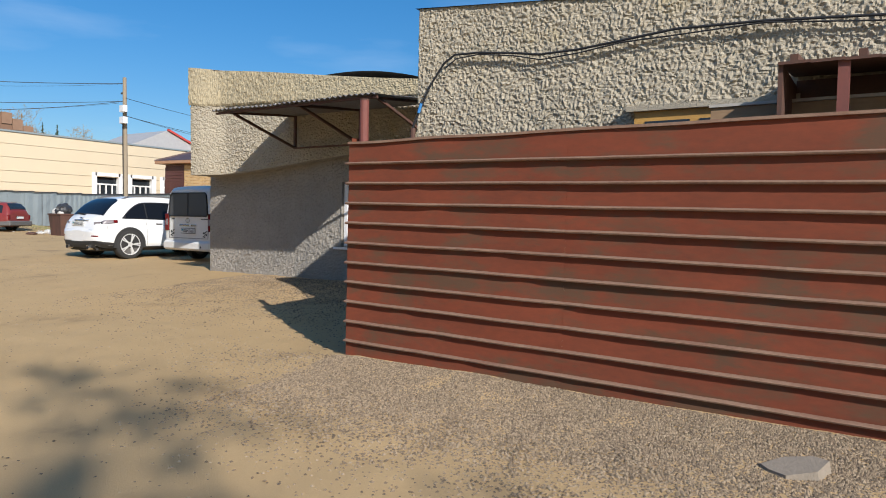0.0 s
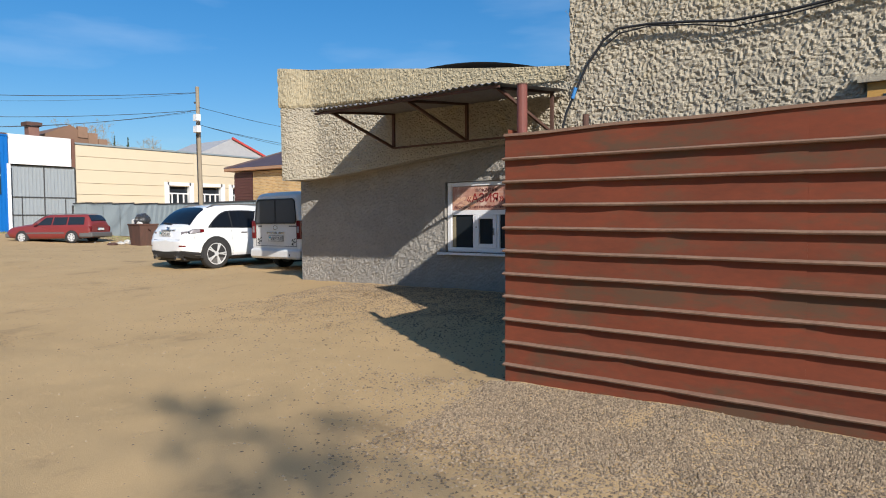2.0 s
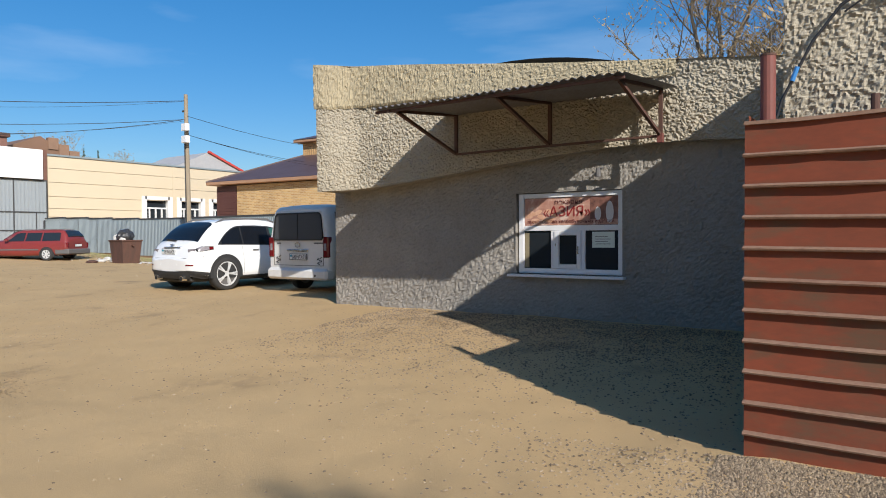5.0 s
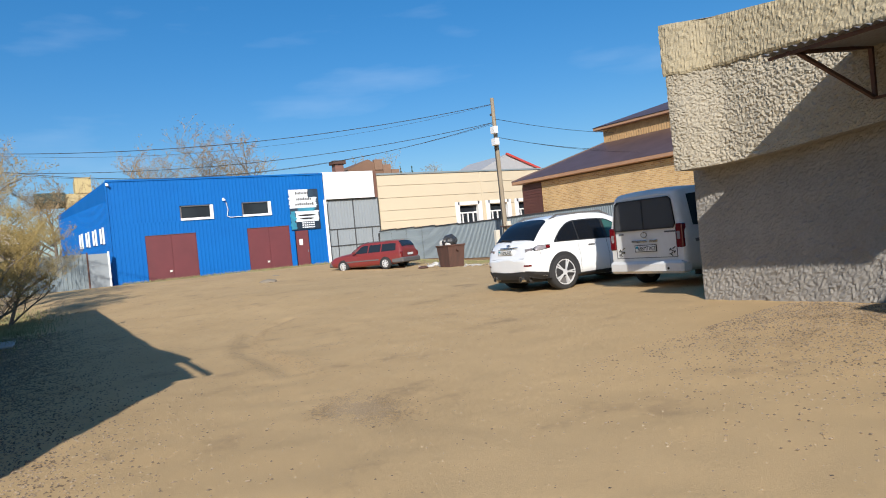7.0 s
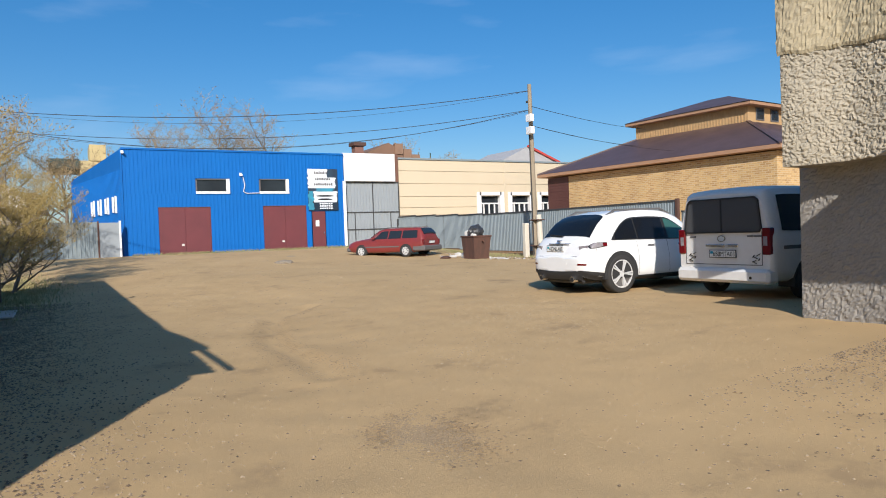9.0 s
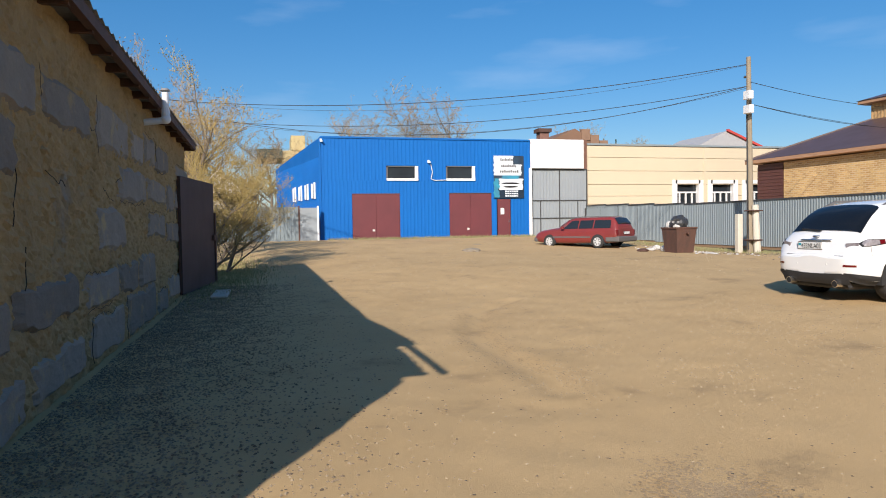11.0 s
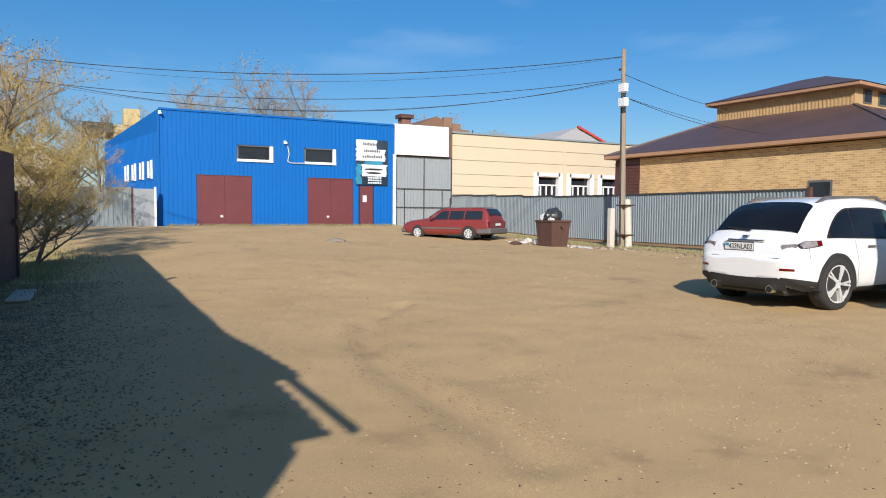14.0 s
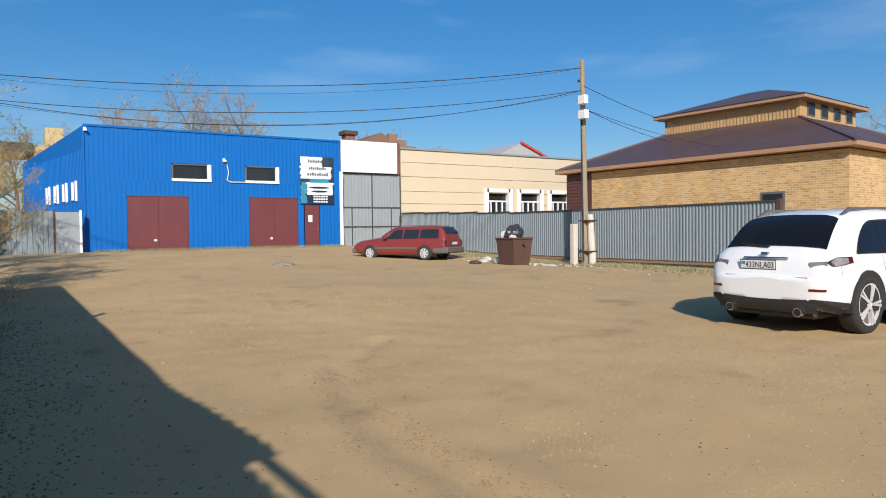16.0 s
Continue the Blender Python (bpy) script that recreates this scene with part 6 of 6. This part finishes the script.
# ---- trees ----
def tree(name, at, height, seed, label, spread=0.55, levels=4, trunk_r=0.16, buds=2500, bud_size=0.07, lean=(0, 0), split=5, first=0.25, crown_mat=None, twig=0.006):
    """A bare spring tree: tapered trunk with limbs, and a crown of twigs with thin clumps of buds."""
    rng = random.Random(seed)
    t = thing(name, (at[0], at[1], at[2]), label, "tree" if name == "tree" else "bush")
    thick_v, thick_f, thin_v, thin_f, tips = [], [], [], [], []

    def limb(p, d, length, r, level):
        segs = 4 if level < 2 else 3
        pts, rad = [p], [r]
        for i in range(segs):
            w = 0.14 if level < 2 else 0.3
            d = (d + Vector((rng.gauss(0, w), rng.gauss(0, w), rng.gauss(0.05, 0.12)))).normalized()
            p = p + d * (length / segs)
            pts.append(p)
            rad.append(r * (1 - 0.62 * (i + 1) / segs))
        vs, fs = (thick_v, thick_f) if level < 3 else (thin_v, thin_f)
        n = 7 if level == 0 else 5 if level == 1 else 3
        base = len(vs)
        for q, (c, rr) in enumerate(zip(pts, rad)):
            ax = (pts[min(q + 1, segs)] - pts[max(q - 1, 0)]).normalized()
            a = ax.orthogonal().normalized()
            b = ax.cross(a)
            for k in range(n):
                w = 2 * math.pi * k / n
                vs.append(c + (a * math.cos(w) + b * math.sin(w)) * rr)
        for q in range(segs):
            for k in range(n):
                fs.append((base + q * n + k, base + q * n + (k + 1) % n, base + (q + 1) * n + (k + 1) % n, base + (q + 1) * n + k))
        if level >= levels:
            tips.extend(pts[1:])
            return
        kids = split + (2 if level == 0 else 0)
        for k in range(kids):
            f = first + (1 - first) * (k + rng.random()) / kids if level == 0 else 0.25 + 0.75 * (k + rng.random()) / kids
            i = min(int(f * segs), segs - 1)
            q = pts[i].lerp(pts[i + 1], f * segs - i)
            ax = rng.random() * 2 * math.pi
            side = Vector((math.cos(ax), math.sin(ax), rng.uniform(-0.1, 0.5)))
            nd = (d * (1 - spread) + side * spread + Vector((0, 0, 0.18))).normalized()
            limb(q, nd, length * rng.uniform(0.42, 0.62) * (1.15 - 0.4 * f if level == 0 else 1), max(rad[i] * 0.55, twig), level + 1)

    limb(Vector((0, 0, -0.2)), Vector((lean[0], lean[1], 1)).normalized(), height * 0.72, trunk_r, 0)

    def link(nm, v, f, m, label=""):
        me = bpy.data.meshes.new(nm)
        me.from_pydata([tuple(x) for x in v], [], f)
        me.materials.append(m)
        ob = new(nm, me)
        ob.parent = t
        if label:
            ob["label"] = label

    link("trunk", thick_v, thick_f, M_BARK)
    for k in range(buds):
        c = rng.choice(tips) + Vector((rng.gauss(0, 0.12), rng.gauss(0, 0.12), rng.gauss(0, 0.1)))
        a = Vector((rng.gauss(0, 1), rng.gauss(0, 1), rng.gauss(0, 1))).normalized()
        b = a.orthogonal().normalized()
        s = bud_size * rng.uniform(0.5, 1.3)
        i = len(thin_v)
        thin_v.extend((c - a * s, c + b * s * 0.5, c + a * s, c - b * s * 0.5))
        thin_f.append((i, i + 1, i + 2, i + 3))
    link("crown", thin_v, thin_f, crown_mat or M_TWIG, "thin spring twigs")
    return t


def build_trees():
    g = lambda x, y: ground_z(x, y)
    for k, (x, y, h) in enumerate(((-31.3, -1.6, 4.2), (-32.8, -0.9, 4.6), (-35.0, -1.5, 5.0))):
        tree("bush", (x, y, ground_z(x, y)), h, 80 + k, "dense tan thicket of twigs beside the shed end", 0.72, 4, 0.07, 2600, 0.035, (0.05, 0.3), 7, 0.05, M_BUD, 0.0045)
    for k, (x, y, h) in enumerate(((-38.5, -2.9, 7.2), (-40.5, -5.0, 8.0))):
        tree("tree", (x, y, 0.6), h, 90 + k, "bare spring tree with fine upright twigs behind the shed", 0.5, 4, 0.13, 2600, 0.045, (0, 0.06), 5, 0.2, M_TWIG, 0.007)
    tree("tree", (-36.0, -3.2, 0.5), 7.4, 13, "tall bare tree with yellowish buds behind the shed", 0.55, 4, 0.14, 2600, 0.04, (0.02, 0.08), 5, 0.15, M_BUD, 0.007)
    tree("tree", (-45, -4.6, 0.8), 7.0, 14, "bare spring tree beside the blue workshop", 0.5, 4, 0.13, 2200, 0.05, (0, 0.08), 6, 0.2, M_TWIG, 0.006)
    tree("tree", (-34, -6.0, 0.5), 8.0, 15, "tall bare tree behind the shed", 0.55, 4, 0.16, 2600, 0.045, (0.02, 0.06), 5, 0.15, M_TWIG, 0.007)
    for k, (x, y, h) in enumerate(((-76, 8.7, 13.0), (-76, 13.3, 13.7), (-76, 18.5, 13.6),  (-78, 24.5, 10.8), (-80, 35, 12.2), (-80, 38, 12.8), (-82, 42, 11.5), (-70, 1.0, 10), (-68, -4, 12.0), (-78, 64, 10.5), (-82, 70, 11))):
        tree("tree", (x, y, 0.9), h, 30 + k, "distant bare tree with pale buds behind the roofs", 0.66, 3, 0.18, 4200, 0.07, (0, 0), 8, 0.28, M_TWIG, 0.013)
    for k, (x, y, h) in enumerate(((-31.9, 53.7, 13.6), (-25, 56, 13), (-18, 60, 14), (-60, 75, 13), (-48, 80, 13))):
        tree("tree", (x, y, 0.4), h, 50 + k, "large bare tree behind the brick house", 0.55, 4, 0.25, 5000, 0.06, (0, 0), 6, 0.25, M_TWIG, 0.012)
    for k, (x, y, h) in enumerate(((-5.0, 17.5, 9.5), (-1.8, 19, 10.5), (-8, 22, 9.5))):
        tree("tree", (x, y, 0.35), h, 60 + k, "big bare tree with crooked limbs behind the bakery roof", 0.62, 4, 0.28, 1800, 0.06, (-0.1, 0), 6, 0.3, M_TWIG)
    # trees whose shade falls on the start of the walk
    for k, (x, y, h) in enumerate(((15.2, -13.4, 14.0), (18.0, -14.8, 13.5), (16.8, -13.0, 12.5))):
        tree("tree", (x, y, 0.0), h, 70 + k, "bare yard tree that throws soft shade on the dirt", 0.42, 4, 0.25, 2800, 0.13, (0, 0), 6, 0.35, M_TWIG, 0.012)
    # two dark firs far away
    for k, (x, y) in enumerate(((-90, 44), (-90, 45.8))):
        t = thing("fir_tree", (x, y, 0.5), "distant dark green fir", "tree")
        part("trunk", rod(bmesh.new(), (0, 0, 0), (0, 0, 12), 0.2, 6, 0.05), M_BARK, t)
        bm = bmesh.new()
        rng = random.Random(k)
        for i in range(160):
            z = rng.uniform(3, 12.4)
            r = (12.8 - z) * 0.16
            a = rng.random() * 6.28
            rod(bm, (0, 0, z), (r * math.cos(a), r * math.sin(a), z - 0.3 * r), 0.12, 3, 0.02)
        part("crown", bm, mat("fir_green", (0.03, 0.06, 0.03), bump=0), t)


build_trees()


# ---- refuse bin and litter ----
def build_bin():
    b = thing("refuse_bin", (-32.6, 16.9, 0.42), "rusty brown tapered steel refuse bin heaped with rubbish", "bin")
    bm = bmesh.new()
    lo, hi = 0.44, 0.54
    rings = [[bm.verts.new((sx * a, sy * a * 0.85, z)) for sx, sy in ((-1, -1), (1, -1), (1, 1), (-1, 1))] for a, z in ((lo, 0.0), (hi, 1.02), (hi - 0.03, 1.02), (lo - 0.03, 0.05))]
    for a, c in zip(rings, rings[1:]):
        for k in range(4):
            bm.faces.new((a[k], a[(k + 1) % 4], c[(k + 1) % 4], c[k]))
    bm.faces.new(rings[-1])
    part("body", bm, M_RUST_DARK, b)
    for s in (-1, 1):
        part("rim", boxed(-0.57, 0.57, s * 0.46 - 0.03, s * 0.46 + 0.03, 0.98, 1.05, bevel=0.01), M_RUST_DARK, b)
        part("rim", boxed(s * 0.54 - 0.03, s * 0.54 + 0.03, -0.43, 0.43, 0.98, 1.05, bevel=0.01), M_RUST_DARK, b)
        part("lug", rod(bmesh.new(), (s * 0.5, 0, 0.8), (s * 0.65, 0, 0.8), 0.04, 8), M_RUST_DARK, b)

    def bag(at, s, material, label, seed, name="rubbish_bag"):
        bm = bmesh.new()
        bmesh.ops.create_icosphere(bm, subdivisions=3, radius=1)
        for v in bm.verts:
            d = v.co.normalized()
            v.co = Vector((d.x * s[0], d.y * s[1], d.z * s[2])) * (1 + 0.22 * noise.noise(d * 2.2 + Vector((seed, 0, 0))) + 0.08 * noise.noise(d * 6 + Vector((0, seed, 0))))
        ob = part(name, bm, material, None, smooth=False)
        ob.location = at
        return tagged(ob, label, "rubbish")

    bag((-32.45, 16.8, 1.62), (0.34, 0.36, 0.34), M_BAG, "shiny black rubbish bag heaped on the bin", 1)
    bag((-32.95, 16.75, 1.52), (0.2, 0.2, 0.22), M_LITTER, "crumpled pale rubbish bag on the bin", 2)
    bag((-32.3, 16.6, 1.48), (0.16, 0.14, 0.12), M_LITTER, "white crumpled paper on the bin", 3)
    bag((-33.5, 17.0, 0.55), (0.36, 0.3, 0.16), M_LITTER, "torn pale sack lying beside the bin", 4)
    bag((-34.9, 17.3, 0.55), (0.2, 0.16, 0.12), M_LITTER, "white litter lying by the fence", 5)
    bag((-34.4, 16.7, 0.5), (0.25, 0.2, 0.08), M_LITTER, "flat white litter on the dirt", 6)
    bag((-34.2, 16.2, 0.47), (0.3, 0.22, 0.1), M_RUST_DARK, "brown clod of refuse on the dirt", 7)
    bag((-31.0, 17.2, 0.44), (0.5, 0.1, 0.05), M_LITTER, "pale board scrap on the dirt", 8)
    bag((-37.2, 9.4, 0.52), (0.65, 0.4, 0.14), M_WOODGREY, "low dark heap of earth and rags on the yard", 9, "earth_heap")
    bag((-41.5, 11.0, 0.66), (0.4, 0.25, 0.06), M_WOODGREY, "dark clod on the yard", 10, "earth_heap")
    bm = bmesh.new()
    ring = [(0.17 * math.cos(a) * (1 + 0.2 * math.sin(3 * a)), 0.11 * math.sin(a)) for a in (0.2, 0.9, 1.9, 2.7, 3.3, 4.3, 5.4)]
    lo, hi = [bm.verts.new((x * 1.1, y * 1.1, -0.04)) for x, y in ring], [bm.verts.new((x, y, 0.07 + 0.12 * x + 0.1 * y)) for x, y in ring]
    bm.faces.new(hi)
    for k in range(7):
        bm.faces.new((lo[k], lo[(k + 1) % 7], hi[(k + 1) % 7], hi[k]))
    r = tagged(part("stone_slab", bm, M_SLAB), "broken slab of concrete lying in the gravel", "rubble")
    r.location, r.rotation_euler = (-0.38, 4.45, 0.03), (0.1, -0.08, 0.3)


build_bin()


# ---- loose stones, gravel and dry grass ----
def scatter(name, label, count, place, size, material, seed, flat=0.6):
    rng = random.Random(seed)
    verts, faces = [], []
    shape = [(1, 0, 0), (0, 1, 0), (-1, 0, 0), (0, -1, 0), (0, 0, 1), (0, 0, -0.6)]
    tri = [(0, 1, 4), (1, 2, 4), (2, 3, 4), (3, 0, 4), (1, 0, 5), (2, 1, 5), (3, 2, 5), (0, 3, 5)]
    for k in range(count):
        x, y = place(rng)
        z = ground_z(x, y) + 0.03 * noise.noise((x * 0.5, y * 0.5, 0.3)) + 0.014 * noise.noise((x * 1.9, y * 1.9, 4.1))
        s = size * rng.uniform(0.45, 1.4)
        a = rng.random() * 6.28
        i = len(verts)
        for q in shape:
            px, py = q[0] * s * rng.uniform(0.7, 1.2), q[1] * s * rng.uniform(0.6, 1.0)
            verts.append((x + px * math.cos(a) - py * math.sin(a), y + px * math.sin(a) + py * math.cos(a), z + q[2] * s * flat + s * 0.1))
        faces.extend([(i + a_, i + b_, i + c_) for a_, b_, c_ in tri])
    me = bpy.data.meshes.new(name)
    me.from_pydata(verts, [], faces)
    me.materials.append(material)
    return tagged(new(name, me), label, "stones", kind="stuff")


def island_material(name, cols, rough=0.9):
    m = bpy.data.materials.new(name)
    m.use_nodes = True
    n, l = m.node_tree.nodes, m.node_tree.links
    p = n["Principled BSDF"]
    p.inputs["Roughness"].default_value = rough
    geo, r = n.new("ShaderNodeNewGeometry"), n.new("ShaderNodeValToRGB")
    for k, c in enumerate(cols):
        e = r.color_ramp.elements[k] if k < 2 else r.color_ramp.elements.new(1)
        e.position, e.color = k / (len(cols) - 1), (*c, 1)
    l.new(geo.outputs["Random Per Island"], r.inputs[0])
    l.new(r.outputs[0], p.inputs["Base Color"])
    return m


M_STONES = island_material("mixed_gravel", [(0.11, 0.08, 0.052), (0.19, 0.138, 0.088), (0.27, 0.2, 0.125), (0.36, 0.275, 0.18)])
M_CHIPS = island_material("pale_chips", [(0.2, 0.145, 0.085), (0.33, 0.245, 0.145), (0.45, 0.35, 0.23)])


def gravel_strip(rng):
    x = rng.uniform(-4.6, 2.8) + (rng.gauss(0, 0.9) if rng.random() < 0.25 else 0.0)
    return x, 5.06 - abs(rng.gauss(0, 0.78)) - 0.02 * rng.random()


scatter("gravel", "grey-brown crushed gravel strewn along the fence foot", 105000, gravel_strip, 0.0125, M_STONES, 1)
scatter("gravel", "crushed gravel spread before the bakery wall", 22000, lambda r: (r.uniform(-11, -4.4), 9.6 - abs(r.gauss(0, 1.7))), 0.013, M_STONES, 2)
scatter("gravel", "small chips scattered over the dirt yard", 6500, lambda r: (r.uniform(-26, 1), r.uniform(-1, 9)), 0.009, M_CHIPS, 3)
scatter("gravel", "loose pebbles scattered far across the yard", 1600, lambda r: (r.uniform(-47, -22), r.uniform(1, 19)), 0.024, M_CHIPS, 4)
for k, (x, y, n, s) in enumerate(((-14.9, 3.6, 500, 0.3), (-16.3, 4.6, 260, 0.25), (-14.2, 5.2, 350, 0.4), (-19.5, 5.0, 300, 0.5), (-15.5, 7.3, 900, 0.8), (-17.0, 8.2, 700, 0.9))):
    scatter("gravel", "patch of pale gravel chips pressed into the dirt", n // 2, lambda r: (r.gauss(x, s * 1.3), r.gauss(y, s * 0.8)), 0.011, M_CHIPS, 20 + k)
scatter("leaf_litter", "dark bits of leaf and bark strewn on the dirt", 4200, lambda r: (r.uniform(-32, 1), r.uniform(-1, 11)), 0.012, island_material("dark_litter", [(0.06, 0.045, 0.035), (0.14, 0.1, 0.07)]), 7, 0.25)
M_SOIL = island_material("turned_soil", [(0.27, 0.19, 0.105), (0.38, 0.27, 0.15)])


def along_rut(r):
    k = r.randrange(len(RUT) - 1)
    s = r.random()
    return RUT[k][0] + s * (RUT[k + 1][0] - RUT[k][0]) + r.gauss(0, 0.2), RUT[k][1] + s * (RUT[k + 1][1] - RUT[k][1]) + r.gauss(0, 0.2)


scatter("loose_soil", "darker crumbled soil along a wheel rut", 3200, along_rut, 0.013, M_SOIL, 8, 0.2)
scatter("loose_soil", "dark crumbled damp spot on the dirt", 4000, lambda r: (r.gauss(-11.7, 0.33), r.gauss(3.25, 0.2)), 0.014, M_SOIL, 9, 0.15)
# Real crumbs, strewn far thicker so the ground in the shed's shade looks darker.
scatter("rubble", "crumbs of mortar and rubble along the shed foot, thickened to deepen the shade", 46000, lambda r: (r.uniform(-28, -9), -1.4 + abs(r.gauss(0, 1.1))), 0.015, M_STONES, 5)
scatter("litter", "white scraps of litter strewn round the bin", 90, lambda r: (r.gauss(-33, 2.6), 18.3 - abs(r.gauss(0, 0.8))), 0.07, M_LITTER, 14, 0.4)
scatter("rubble", "rubble and clods under the grey fence", 4200, lambda r: (r.uniform(-46, -20), 19.6 - abs(r.gauss(0, 0.9))), 0.045, M_STONES, 6)


def grass(name, label, count, place, h, seed):
    rng = random.Random(seed)
    verts, faces = [], []
    for k in range(count):
        x, y = place(rng)
        z = ground_z(x, y)
        a, s = rng.random() * 6.28, h * rng.uniform(0.4, 1.2)
        dx, dy = math.cos(a) * 0.012, math.sin(a) * 0.012
        lx, ly = rng.gauss(0, 0.4) * s, rng.gauss(0, 0.4) * s
        i = len(verts)
        verts.extend(((x - dx, y - dy, z - 0.02), (x + dx, y + dy, z - 0.02), (x + lx, y + ly, z + s)))
        faces.append((i, i + 1, i + 2))
    me = bpy.data.meshes.new(name)
    me.from_pydata(verts, [], faces)
    me.materials.append(M_DRYGRASS)
    return tagged(new(name, me), label, "grass", kind="stuff")


grass("dry_grass", "dry tufted grass along the foot of the grey fence", 9000, lambda r: (r.uniform(-47, -19), 19.7 - abs(r.gauss(0, 0.7))), 0.12, 1)
grass("dry_grass", "sparse green and dry grass at the blue wall", 3500, lambda r: (-48.7 + abs(r.gauss(0, 0.25)), r.uniform(4, 17)), 0.16, 2)
grass("dry_grass", "tangled dry grass below the bushes", 9000, lambda r: (r.gauss(-32, 3), r.gauss(-0.9, 0.7)), 0.1, 3)
